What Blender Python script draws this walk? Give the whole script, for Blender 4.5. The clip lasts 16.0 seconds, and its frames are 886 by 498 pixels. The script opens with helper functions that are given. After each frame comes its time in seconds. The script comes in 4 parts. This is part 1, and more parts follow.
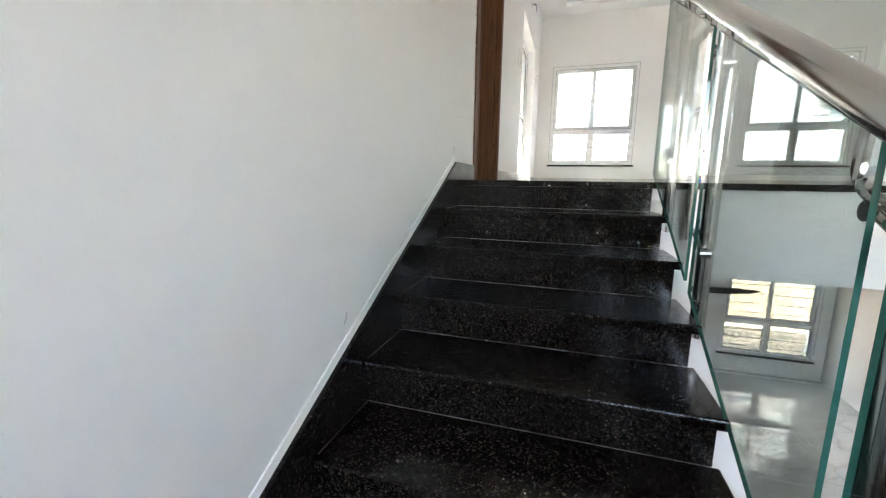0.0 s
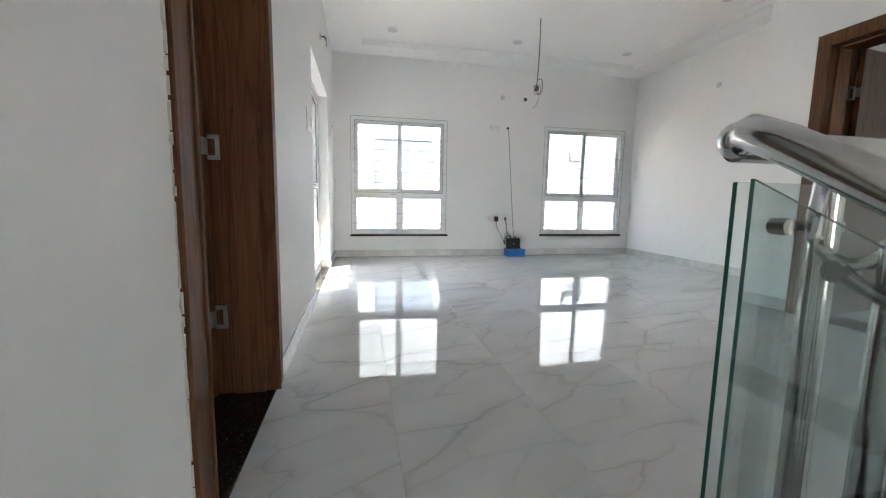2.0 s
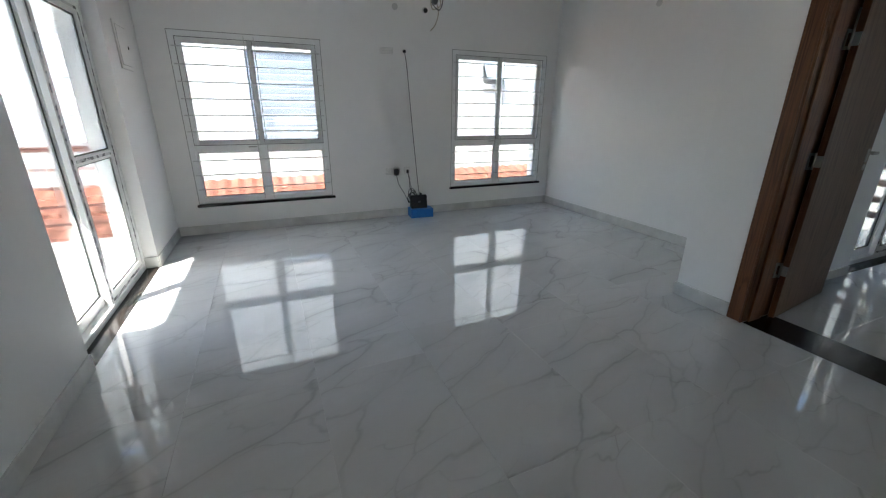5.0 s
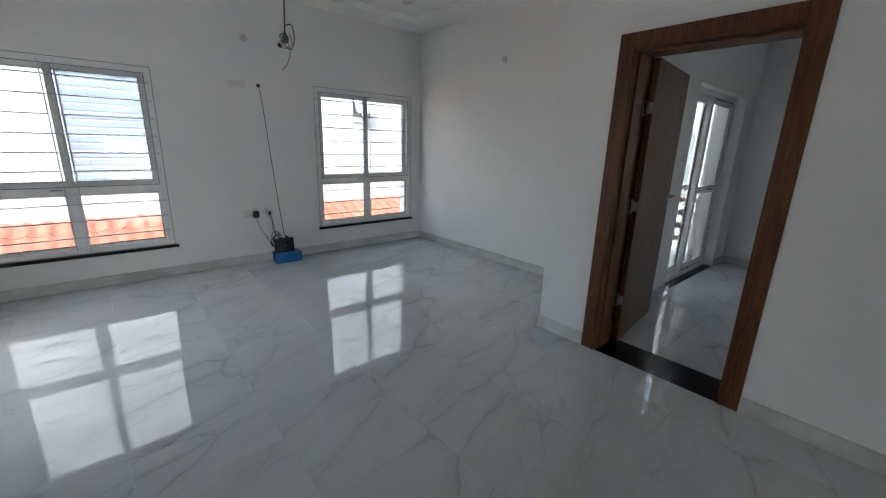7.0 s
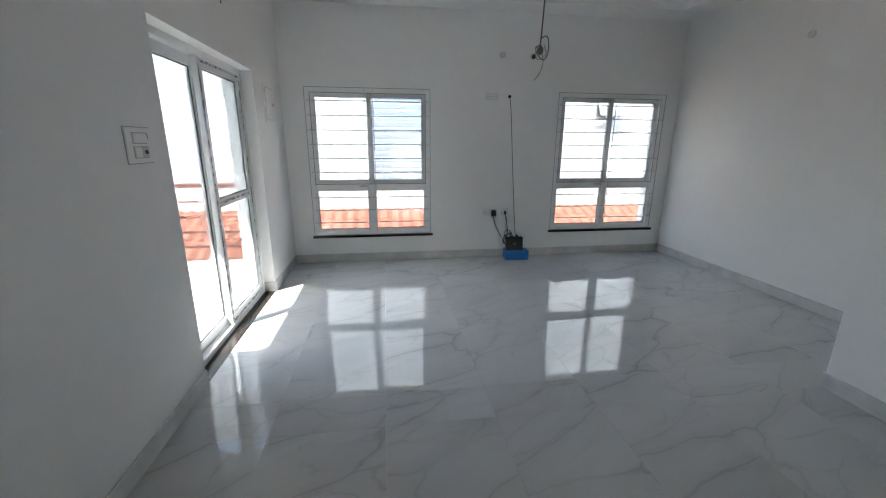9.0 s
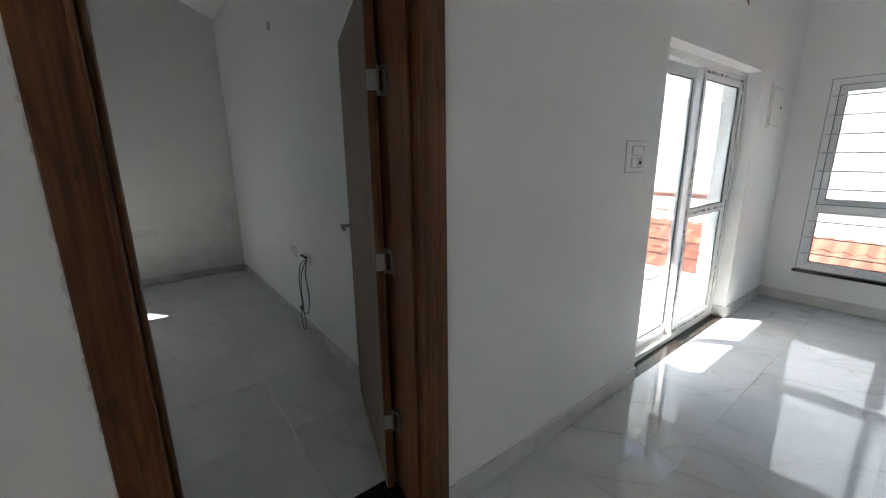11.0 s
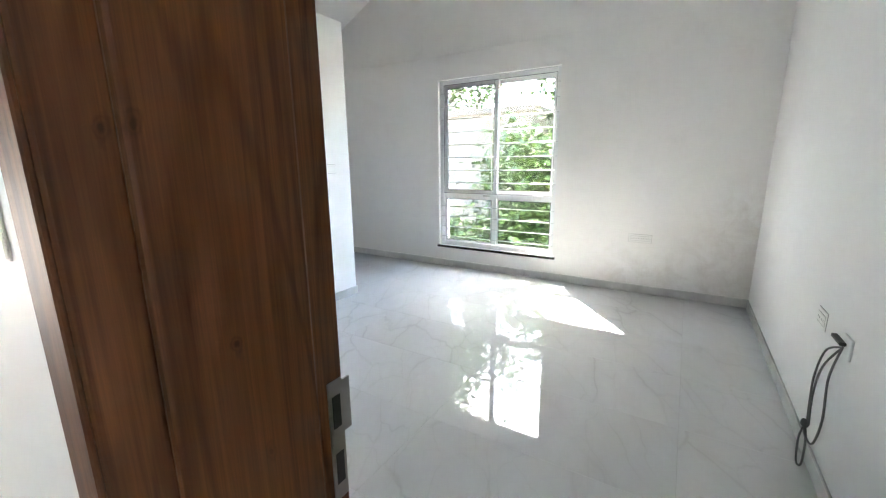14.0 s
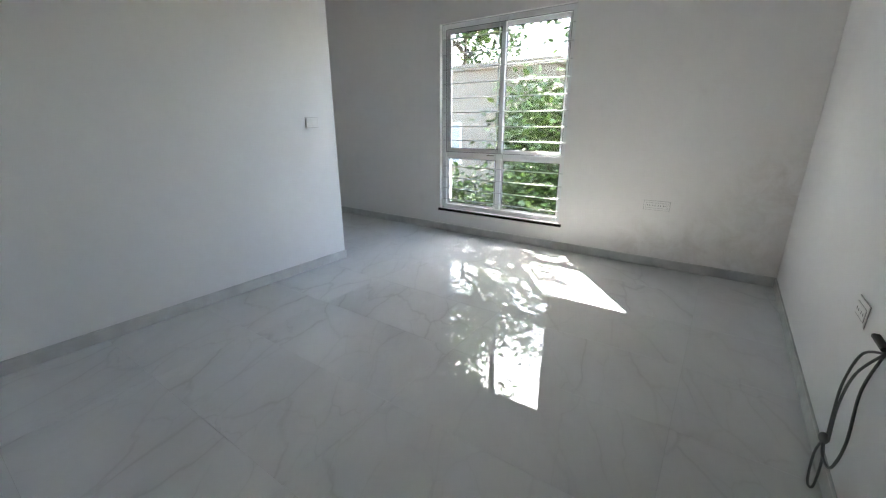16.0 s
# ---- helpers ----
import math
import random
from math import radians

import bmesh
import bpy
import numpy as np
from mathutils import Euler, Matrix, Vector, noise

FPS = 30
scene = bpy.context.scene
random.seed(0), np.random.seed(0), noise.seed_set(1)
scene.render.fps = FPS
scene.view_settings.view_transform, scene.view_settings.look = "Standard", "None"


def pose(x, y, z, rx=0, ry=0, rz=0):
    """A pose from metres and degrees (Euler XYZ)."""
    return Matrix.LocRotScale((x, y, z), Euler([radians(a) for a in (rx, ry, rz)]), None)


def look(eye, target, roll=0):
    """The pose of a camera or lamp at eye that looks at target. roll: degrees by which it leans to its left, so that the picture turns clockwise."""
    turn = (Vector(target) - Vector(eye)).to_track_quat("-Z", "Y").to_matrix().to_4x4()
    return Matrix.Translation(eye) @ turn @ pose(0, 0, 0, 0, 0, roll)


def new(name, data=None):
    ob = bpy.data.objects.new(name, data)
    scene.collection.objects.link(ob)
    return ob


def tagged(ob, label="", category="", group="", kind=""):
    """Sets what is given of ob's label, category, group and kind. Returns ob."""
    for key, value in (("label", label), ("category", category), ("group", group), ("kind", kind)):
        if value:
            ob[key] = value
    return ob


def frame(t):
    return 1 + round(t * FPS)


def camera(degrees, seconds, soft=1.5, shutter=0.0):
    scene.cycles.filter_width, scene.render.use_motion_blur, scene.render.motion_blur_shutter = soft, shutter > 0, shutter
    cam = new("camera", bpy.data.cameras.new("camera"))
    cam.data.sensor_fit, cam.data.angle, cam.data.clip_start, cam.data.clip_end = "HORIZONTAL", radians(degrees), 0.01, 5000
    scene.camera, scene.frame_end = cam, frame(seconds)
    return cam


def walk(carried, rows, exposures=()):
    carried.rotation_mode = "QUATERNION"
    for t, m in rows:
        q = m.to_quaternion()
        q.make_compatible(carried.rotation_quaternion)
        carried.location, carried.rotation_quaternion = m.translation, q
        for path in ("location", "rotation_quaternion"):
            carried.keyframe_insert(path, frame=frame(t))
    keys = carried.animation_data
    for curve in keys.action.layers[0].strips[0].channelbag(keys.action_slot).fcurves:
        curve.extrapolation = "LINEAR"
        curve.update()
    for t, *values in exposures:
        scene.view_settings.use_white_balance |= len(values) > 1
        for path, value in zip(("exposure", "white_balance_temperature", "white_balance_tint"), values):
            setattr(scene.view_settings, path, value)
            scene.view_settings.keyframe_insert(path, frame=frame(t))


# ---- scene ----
cam = camera(96.4, 16.0, 1.2)
PATH = [
    (0, (0.141, 0.202, -0.019), (-0.442, 2.087, -0.35), 0.9),
    (0.5, (0.029, 0.597, 0.226), (-0.249, 2.547, -0.124), 1.3),
    (1, (0.002, 0.983, 0.378), (-0.047, 2.951, 0.028), 1.4),
    (1.5, (-0.029, 1.516, 0.617), (0.125, 3.478, 0.262), 1.2),
    (2, (-0.125, 2.0, 0.859), (0.284, 3.943, 0.618), 1.0),
    (2.5, (-0.098, 2.442, 0.953), (0.429, 4.36, 0.746), 0.9),
    (3, (-0.024, 2.768, 1.058), (0.539, 4.678, 0.868), 0.8),
    (3.5, (0.065, 2.924, 1.107), (0.677, 4.808, 0.829), 0.9),
    (4, (0.226, 3.02, 1.156), (0.944, 4.8, 0.595), 0.9),
    (4.2, (0.3, 3.02, 1.187), (1.044, 4.738, 0.484), 0.8),
    (6.3, (0.65, 3.171, 1.464), (1.47, 4.917, 0.935), 1.1),
    (6.5, (0.667, 3.169, 1.46), (1.541, 4.889, 0.935), 1.3),
    (7, (0.685, 3.16, 1.456), (1.949, 4.621, 0.939), 1.7),
    (7.5, (0.691, 3.148, 1.471), (2.066, 4.504, 0.951), 1.5),
    (8, (0.686, 3.137, 1.475), (1.95, 4.598, 0.955), 1.0),
    (8.5, (0.661, 3.131, 1.474), (1.479, 4.88, 0.951), 0.8),
    (9, (0.636, 3.117, 1.456), (0.913, 5.029, 0.941), 0.3),
    (9.5, (0.625, 3.084, 1.453), (0.325, 4.994, 0.942), -0.1),
    (9.9, (0.606, 3.053, 1.452), (-0.146, 4.84, 0.958), -0.3),
    (10, (0.619, 3.054, 1.467), (-0.234, 4.79, 0.959), -0.6),
    (10.2, (0.613, 3.055, 1.467), (-0.44, 4.679, 0.965), -0.8),
    (12.3, (0.435, 3.076, 1.444), (-1.359, 3.811, 0.954), -0.6),
    (12.5, (0.355, 3.111, 1.435), (-1.469, 3.769, 0.942), -0.6),
    (13, (0.118, 3.186, 1.43), (-1.813, 3.389, 0.951), -1.0),
    (13.5, (-0.115, 3.367, 1.424), (-2.023, 2.98, 0.968), -0.65),
    (14, (-0.382, 3.454, 1.405), (-2.051, 2.435, 0.982), -0.5),
    (14.5, (-0.648, 3.371, 1.415), (-2.139, 2.108, 0.988), -0.2),
    (15, (-0.783, 3.422, 1.371), (-2.227, 2.111, 0.931), -0.2),
    (15.5, (-0.835, 3.515, 1.321), (-2.291, 2.249, 0.795), -0.1),
    (16, (-0.818, 3.552, 1.346), (-2.38, 2.458, 0.744), -0.1),
]

# ---------- light ----------
EXPOSURES = [(0.0, 5.55, 7000, 10), (1.0, 5.64, 6950, 10), (1.5, 5.48, 6600, 10), (2.0, 5.04, 6500, 10), (2.6, 4.98, 6250, 10),
             (3.4, 4.75, 6150, 9), (4.2, 4.1, 6300, 9), (6.3, 4.0, 6250, 9), (7.5, 4.05, 6250, 9), (8.5, 4.04, 6200, 9),
             (10.2, 4.03, 6300, 9), (12.3, 5.45, 6500, 9), (13.0, 6.17, 6500, 9), (13.6, 6.29, 6460, 9), (14.5, 6.02, 6550, 9),
             (15.2, 5.64, 6600, 9), (15.6, 5.37, 6500, 9), (16.0, 5.33, 6450, 9)]
walk(cam, [(t, look(*p)) for t, *p in PATH], EXPOSURES)

SUN_TRAVEL = Vector((0.62, 0.495, -1.0))
world = bpy.data.worlds.new("sky")
world.use_nodes = True
scene.world = world
wn = world.node_tree.nodes
sky = wn.new("ShaderNodeTexSky")
sky.sky_type = "NISHITA"
sky.sun_disc = False
sky.sun_elevation = radians(53)
sky.sun_rotation = radians(231.5)
sky.dust_density = 3.0
wn["Background"].inputs["Strength"].default_value = 0.15
world.node_tree.links.new(sky.outputs["Color"], wn["Background"].inputs["Color"])
sun_data = bpy.data.lights.new("sun", "SUN")
sun_data.energy = 2.1
sun_data.angle = radians(0.5)
sun_data.color = (1.0, 0.95, 0.88)
sun = new("sun", sun_data)
sun.matrix_world = look((-20, -16, 34), Vector((-20, -16, 34)) + SUN_TRAVEL)

# fill lamp added in an assumed, unseen stairwell opening behind the starting point
well = bpy.data.lights.new("stairwell_daylight", "AREA")
well.shape, well.size, well.size_y, well.energy, well.color = "RECTANGLE", 1.2, 1.1, 0.15, (0.93, 0.97, 1.0)
new("stairwell_daylight", well).matrix_world = look((1.52, -2.33, 0.67), (1.52, 0.0, 0.67))


# ---------- materials ----------
def material(name):
    m = bpy.data.materials.new(name)
    m.use_nodes = True
    return m, m.node_tree.nodes, m.node_tree.links, m.node_tree.nodes["Principled BSDF"]


def coords(nodes, links, scale=(1, 1, 1), rot=(0, 0, 0)):
    geo = nodes.new("ShaderNodeNewGeometry")
    mp = nodes.new("ShaderNodeMapping")
    mp.inputs["Scale"].default_value = scale
    mp.inputs["Rotation"].default_value = [radians(a) for a in rot]
    links.new(geo.outputs["Position"], mp.inputs["Vector"])
    return mp.outputs["Vector"]


def noise_tex(nodes, links, vec, scale, detail=4.0, rough=0.55, distortion=0.0):
    n = nodes.new("ShaderNodeTexNoise")
    n.inputs["Scale"].default_value = scale
    n.inputs["Detail"].default_value = detail
    n.inputs["Roughness"].default_value = rough
    n.inputs["Distortion"].default_value = distortion
    links.new(vec, n.inputs["Vector"])
    return n.outputs["Fac"]


def ramp(nodes, links, fac, stops):
    r = nodes.new("ShaderNodeValToRGB")
    els = r.color_ramp.elements
    while len(els) < len(stops):
        els.new(0.5)
    for e, (p, c) in zip(els, stops):
        e.position = p
        e.color = (*c, 1) if len(c) == 3 else c
    links.new(fac, r.inputs["Fac"])
    return r.outputs["Color"]


def mix(nodes, links, fac, a, b, mode="MIX"):
    n = nodes.new("ShaderNodeMix")
    n.data_type = "RGBA"
    n.blend_type = mode
    for socket, v in ((n.inputs[0], fac), (n.inputs[6], a), (n.inputs[7], b)):
        if isinstance(v, (int, float)):
            socket.default_value = v
        elif isinstance(v, tuple):
            socket.default_value = (*v, 1)
        else:
            links.new(v, socket)
    return n.outputs[2]


def bump(nodes, links, bsdf, height, strength, distance=0.01):
    b = nodes.new("ShaderNodeBump")
    b.inputs["Strength"].default_value = strength
    b.inputs["Distance"].default_value = distance
    links.new(height, b.inputs["Height"])
    links.new(b.outputs["Normal"], bsdf.inputs["Normal"])


def plain(name, color, rough=0.5, metal=0.0, vary=0.08, scale=14.0, bumpy=0.05, coat=0.0):
    m, n, l, b = material(name)
    v = coords(n, l)
    f = noise_tex(n, l, v, scale, 5)
    dark = tuple(c * (1 - vary) for c in color)
    lite = tuple(min(1, c * (1 + vary)) for c in color)
    l.new(ramp(n, l, f, [(0.3, dark), (0.7, lite)]), b.inputs["Base Color"])
    b.inputs["Roughness"].default_value = rough
    b.inputs["Metallic"].default_value = metal
    b.inputs["Coat Weight"].default_value = coat
    if bumpy:
        bump(n, l, b, noise_tex(n, l, v, scale * 8, 3), bumpy, 0.004)
    return m


def wall_paint(name, color, stain=0.0, damp=()):
    m, n, l, b = material(name)
    v = coords(n, l)
    big = noise_tex(n, l, v, 1.3, 5, 0.6)
    col = ramp(n, l, big, [(0.3, tuple(c * 0.965 for c in color)), (0.7, color)])
    fine = noise_tex(n, l, v, 9, 6, 0.6)
    col = mix(n, l, 0.25, col, ramp(n, l, fine, [(0.35, tuple(c * 0.94 for c in color)), (0.65, color)]))
    if stain:
        patch = ramp(n, l, noise_tex(n, l, v, 2.2, 8, 0.7), [(0.6, (0, 0, 0)), (0.78, (stain, stain, stain))])
        col = mix(n, l, patch, col, (0.36, 0.34, 0.29))
    for place, reach in damp:
        geo = n.new("ShaderNodeNewGeometry")
        far = n.new("ShaderNodeVectorMath")
        far.operation = "DISTANCE"
        l.new(geo.outputs["Position"], far.inputs[0])
        far.inputs[1].default_value = place
        rel = n.new("ShaderNodeMath")
        rel.operation = "DIVIDE"
        l.new(far.outputs["Value"], rel.inputs[0])
        rel.inputs[1].default_value = reach
        near = ramp(n, l, rel.outputs[0], [(0.0, (0.36, 0.36, 0.36)), (1.0, (0, 0, 0))])
        cloud = ramp(n, l, noise_tex(n, l, v, 5.5, 8, 0.72, 0.5), [(0.42, (0, 0, 0)), (0.66, (1, 1, 1))])
        col = mix(n, l, mix(n, l, 1.0, near, cloud, "MULTIPLY"), col, (0.42, 0.36, 0.28))
    l.new(col, b.inputs["Base Color"])
    b.inputs["Roughness"].default_value = 0.55
    bump(n, l, b, noise_tex(n, l, v, 130, 4, 0.7), 0.12, 0.002)
    return m


def marble_tile(name, low, high, vein):
    m, n, l, b = material(name)
    info = n.new("ShaderNodeObjectInfo")
    shift = n.new("ShaderNodeVectorMath")
    shift.operation = "SCALE"
    comb = n.new("ShaderNodeCombineXYZ")
    for s in ("X", "Y", "Z"):
        l.new(info.outputs["Random"], comb.inputs[s])
    l.new(comb.outputs[0], shift.inputs[0])
    shift.inputs["Scale"].default_value = 40.0
    add = n.new("ShaderNodeVectorMath")
    stretch = n.new("ShaderNodeMapping")
    stretch.inputs["Scale"].default_value = (0.5, 1.2, 1.0)
    l.new(coords(n, l, (1, 1, 1), (0, 0, -24)), stretch.inputs["Vector"])
    l.new(stretch.outputs["Vector"], add.inputs[0])
    l.new(shift.outputs[0], add.inputs[1])
    v = add.outputs[0]
    cloud = ramp(n, l, noise_tex(n, l, v, 1.3, 6, 0.6, 0.4), [(0.3, (low * 0.99, low, low)), (0.7, (high * 0.985, high, high))])
    warp = n.new("ShaderNodeTexNoise")
    warp.inputs["Scale"].default_value = 2.6
    warp.inputs["Detail"].default_value = 4.0
    l.new(v, warp.inputs["Vector"])
    push = n.new("ShaderNodeVectorMath")
    push.operation = "MULTIPLY_ADD"
    l.new(warp.outputs["Color"], push.inputs[0])
    push.inputs[1].default_value = (0.36, 0.36, 0.0)
    l.new(v, push.inputs[2])

    def veins(scale, width, halo):
        """A network of long cells: fine lines and, beside them, soft grey bands."""
        vo = n.new("ShaderNodeTexVoronoi")
        vo.voronoi_dimensions = "2D"
        vo.feature = "DISTANCE_TO_EDGE"
        vo.inputs["Scale"].default_value = scale
        l.new(push.outputs[0], vo.inputs["Vector"])
        d = vo.outputs["Distance"]
        return (ramp(n, l, d, [(0.0, (1, 1, 1)), (width, (0, 0, 0))]), ramp(n, l, d, [(0.0, (1, 1, 1)), (halo, (0, 0, 0))]))

    gate = ramp(n, l, noise_tex(n, l, v, 1.7, 3), [(0.36, (0.06, 0.06, 0.06)), (0.66, (1, 1, 1))])
    gate_2 = ramp(n, l, noise_tex(n, l, v, 2.9, 3), [(0.44, (0, 0, 0)), (0.68, (1, 1, 1))])
    line_1, halo_1 = veins(2.1, 0.028, 0.20)
    line_2, halo_2 = veins(4.3, 0.022, 0.12)
    col = cloud
    for mask, g, amount, tint in ((halo_1, gate, 0.27, low * 0.62), (halo_2, gate_2, 0.16, low * 0.66), (line_1, gate, 0.42, low * 0.40), (line_2, gate_2, 0.34, low * 0.45)):
        a = amount * vein
        col = mix(n, l, mix(n, l, 1.0, mix(n, l, 1.0, mask, g, "MULTIPLY"), (a, a, a), "MULTIPLY"), col, (tint * 1.02, tint * 0.99, tint * 0.955))
    l.new(col, b.inputs["Base Color"])
    b.inputs["Roughness"].default_value = 0.0
    b.inputs["IOR"].default_value = 1.75
    return m


def granite():
    m, n, l, b = material("black_granite")
    v = coords(n, l)
    vo = n.new("ShaderNodeTexVoronoi")
    vo.inputs["Scale"].default_value = 185
    l.new(v, vo.inputs["Vector"])
    speck = ramp(n, l, vo.outputs["Color"], [(0.35, (0.007, 0.006, 0.005)), (0.7, (0.02, 0.015, 0.012)), (0.97, (0.068, 0.053, 0.044))])
    cl = ramp(n, l, noise_tex(n, l, v, 40, 6, 0.7), [(0.3, (0, 0, 0)), (0.58, (1, 1, 1))])
    col = mix(n, l, cl, (0.008, 0.007, 0.007), speck)
    fleck = n.new("ShaderNodeTexVoronoi")
    fleck.inputs["Scale"].default_value = 62
    l.new(coords(n, l, (1, 1, 1.3), (20, 35, 10)), fleck.inputs["Vector"])
    dot = ramp(n, l, fleck.outputs["Distance"], [(0.08, (1, 1, 1)), (0.2, (0, 0, 0))])
    clump = ramp(n, l, noise_tex(n, l, v, 5.5, 5, 0.7), [(0.52, (0, 0, 0)), (0.62, (0.9, 0.9, 0.9))])
    col = mix(n, l, mix(n, l, 1.0, dot, clump, "MULTIPLY"), col, (0.20, 0.165, 0.14))
    l.new(col, b.inputs["Base Color"])
    b.inputs["Specular IOR Level"].default_value = 0.27
    dust = ramp(n, l, noise_tex(n, l, v, 7, 6, 0.65), [(0.35, (0.12, 0.12, 0.12)), (0.75, (0.3, 0.3, 0.3))])
    l.new(dust, b.inputs["Roughness"])
    bump(n, l, b, noise_tex(n, l, v, 60, 3), 0.04, 0.003)
    return m


def wood(name, dark, light, knots=True, rough=0.42):
    """Upright timber: fine straight grain, faint growth rings, a few knots."""
    m, n, l, b = material(name)
    fine = noise_tex(n, l, coords(n, l, (120, 120, 2.2)), 1.0, 6, 0.7, 0.3)
    broad = noise_tex(n, l, coords(n, l, (22, 22, 0.8)), 1.0, 4, 0.6, 0.8)
    col = ramp(n, l, fine, [(0.34, dark), (0.66, light)])
    col = mix(n, l, 0.4, col, ramp(n, l, broad, [(0.3, dark), (0.7, light)]))
    sw = n.new("ShaderNodeMath")
    sw.operation = "MULTIPLY"
    sw.inputs[1].default_value = 70
    l.new(noise_tex(n, l, coords(n, l, (6, 6, 0.6)), 1.0, 2, 0.5, 0.5), sw.inputs[0])
    si = n.new("ShaderNodeMath")
    si.operation = "SINE"
    l.new(sw.outputs[0], si.inputs[0])
    rings = ramp(n, l, si.outputs[0], [(0.45, (0, 0, 0)), (1.0, (0.42, 0.42, 0.42))])
    col = mix(n, l, rings, col, tuple(c * 0.6 for c in dark))
    if knots:
        vo = n.new("ShaderNodeTexVoronoi")
        vo.voronoi_dimensions = "2D"
        vo.inputs["Scale"].default_value = 1.0
        sep = n.new("ShaderNodeSeparateXYZ")
        bend = n.new("ShaderNodeVectorMath")
        bend.operation = "MULTIPLY_ADD"
        wob = n.new("ShaderNodeTexNoise")
        wob.inputs["Scale"].default_value = 38
        wob.inputs["Detail"].default_value = 3
        l.new(coords(n, l), wob.inputs["Vector"])
        l.new(wob.outputs["Color"], bend.inputs[0])
        bend.inputs[1].default_value = (0.07, 0.07, 0.16)
        l.new(coords(n, l, (8.5, 8.5, 3.6)), bend.inputs[2])
        l.new(bend.outputs[0], sep.inputs[0])
        along = n.new("ShaderNodeMath")
        l.new(sep.outputs["X"], along.inputs[0])
        l.new(sep.outputs["Y"], along.inputs[1])
        flat = n.new("ShaderNodeCombineXYZ")
        l.new(along.outputs[0], flat.inputs["X"])
        l.new(sep.outputs["Z"], flat.inputs["Y"])
        l.new(flat.outputs[0], vo.inputs["Vector"])
        some = ramp(n, l, noise_tex(n, l, coords(n, l, (5, 5, 2.2)), 1.0, 1), [(0.5, (0, 0, 0)), (0.56, (1, 1, 1))])
        spot = ramp(n, l, vo.outputs["Distance"], [(0.012, (0.8, 0.8, 0.8)), (0.032, (0.2, 0.2, 0.2)), (0.045, (0.4, 0.4, 0.4)), (0.065, (0, 0, 0))])
        col = mix(n, l, mix(n, l, 1.0, spot, some, "MULTIPLY"), col, tuple(c * 0.45 for c in dark))
    l.new(col, b.inputs["Base Color"])
    b.inputs["Roughness"].default_value = rough
    b.inputs["Specular IOR Level"].default_value = 0.3
    bump(n, l, b, fine, 0.1, 0.003)
    return m


def glass(name, tint, gloss=1.0):
    m = bpy.data.materials.new(name)
    m.use_nodes = True
    n, l = m.node_tree.nodes, m.node_tree.links
    n.clear()
    out = n.new("ShaderNodeOutputMaterial")
    tr = n.new("ShaderNodeBsdfTransparent")
    tr.inputs["Color"].default_value = (*tint, 1)
    gl = n.new("ShaderNodeBsdfGlossy")
    gl.inputs["Roughness"].default_value = 0.01
    lw = n.new("ShaderNodeLayerWeight")
    po = n.new("ShaderNodeMath")
    po.operation = "POWER"
    po.inputs[1].default_value = 3.2
    l.new(lw.outputs["Facing"], po.inputs[0])
    fr = n.new("ShaderNodeMath")
    fr.operation = "MULTIPLY_ADD"
    fr.inputs[1].default_value = 0.75
    fr.inputs[2].default_value = 0.06 * gloss
    l.new(po.outputs[0], fr.inputs[0])
    mx = n.new("ShaderNodeMixShader")
    l.new(fr.outputs[0], mx.inputs[0])
    l.new(tr.outputs[0], mx.inputs[1])
    l.new(gl.outputs[0], mx.inputs[2])
    l.new(mx.outputs[0], out.inputs["Surface"])
    return m


def leaf_mat(name, a, c):
    m, n, l, b = material(name)
    geo = n.new("ShaderNodeNewGeometry")
    l.new(ramp(n, l, geo.outputs["Random Per Island"], [(0.0, a), (1.0, c)]), b.inputs["Base Color"])
    b.inputs["Roughness"].default_value = 0.45
    b.inputs["Subsurface Weight"].default_value = 0.0
    return m


M_WALL = wall_paint("white_wall_paint", (0.85, 0.85, 0.84))
M_BEDWALL = wall_paint("stained_white_wall_paint", (0.85, 0.84, 0.82), 0.12, [((-5.04, 3.75, 0.2), 0.75), ((-5.04, 3.0, 0.12), 0.5), ((-5.04, 4.0, 0.9), 0.45)])
M_CEIL = wall_paint("white_ceiling_paint", (0.86, 0.86, 0.85))
M_TILE = marble_tile("polished_marble_tile", 0.53, 0.62, 1.0)
M_BEDTILE = marble_tile("pale_polished_marble_tile", 0.60, 0.68, 0.5)
M_GROUT = plain("grey_grout", (0.42, 0.42, 0.41), 0.8)
M_SKIRT = plain("grey_marble_skirting", (0.62, 0.62, 0.60), 0.25, vary=0.14, scale=5)
M_GRANITE = granite()
M_FRAME = wood("brown_teak_frame", (0.062, 0.0215, 0.0068), (0.185, 0.073, 0.026), True, 0.5)
M_LEAF = wood("grey_brown_veneer", (0.135, 0.088, 0.061), (0.225, 0.153, 0.108), False, 0.5)
M_UPVC = plain("white_upvc", (0.82, 0.835, 0.835), 0.3, vary=0.03, bumpy=0)
M_GASKET = plain("black_rubber", (0.02, 0.02, 0.02), 0.6, bumpy=0)
# the grey tint dims the bright view outside; panes cast no shadow
M_GLASS = glass("dimming_glass", (0.60, 0.62, 0.615))
M_BEDGLASS = glass("bedroom_dimming_glass", (0.62, 0.63, 0.62))
M_RAILGLASS = glass("green_toughened_glass", (0.905, 0.945, 0.937), 1.6)
M_GLASSEDGE = plain("green_glass_edge", (0.03, 0.125, 0.10), 0.15, bumpy=0)
M_STEEL = plain("polished_steel", (0.60, 0.595, 0.585), 0.16, 1.0, vary=0.05, scale=6, bumpy=0)
M_BAR = plain("grille_bar_paint", (0.55, 0.555, 0.555), 0.4, 0.0, bumpy=0)
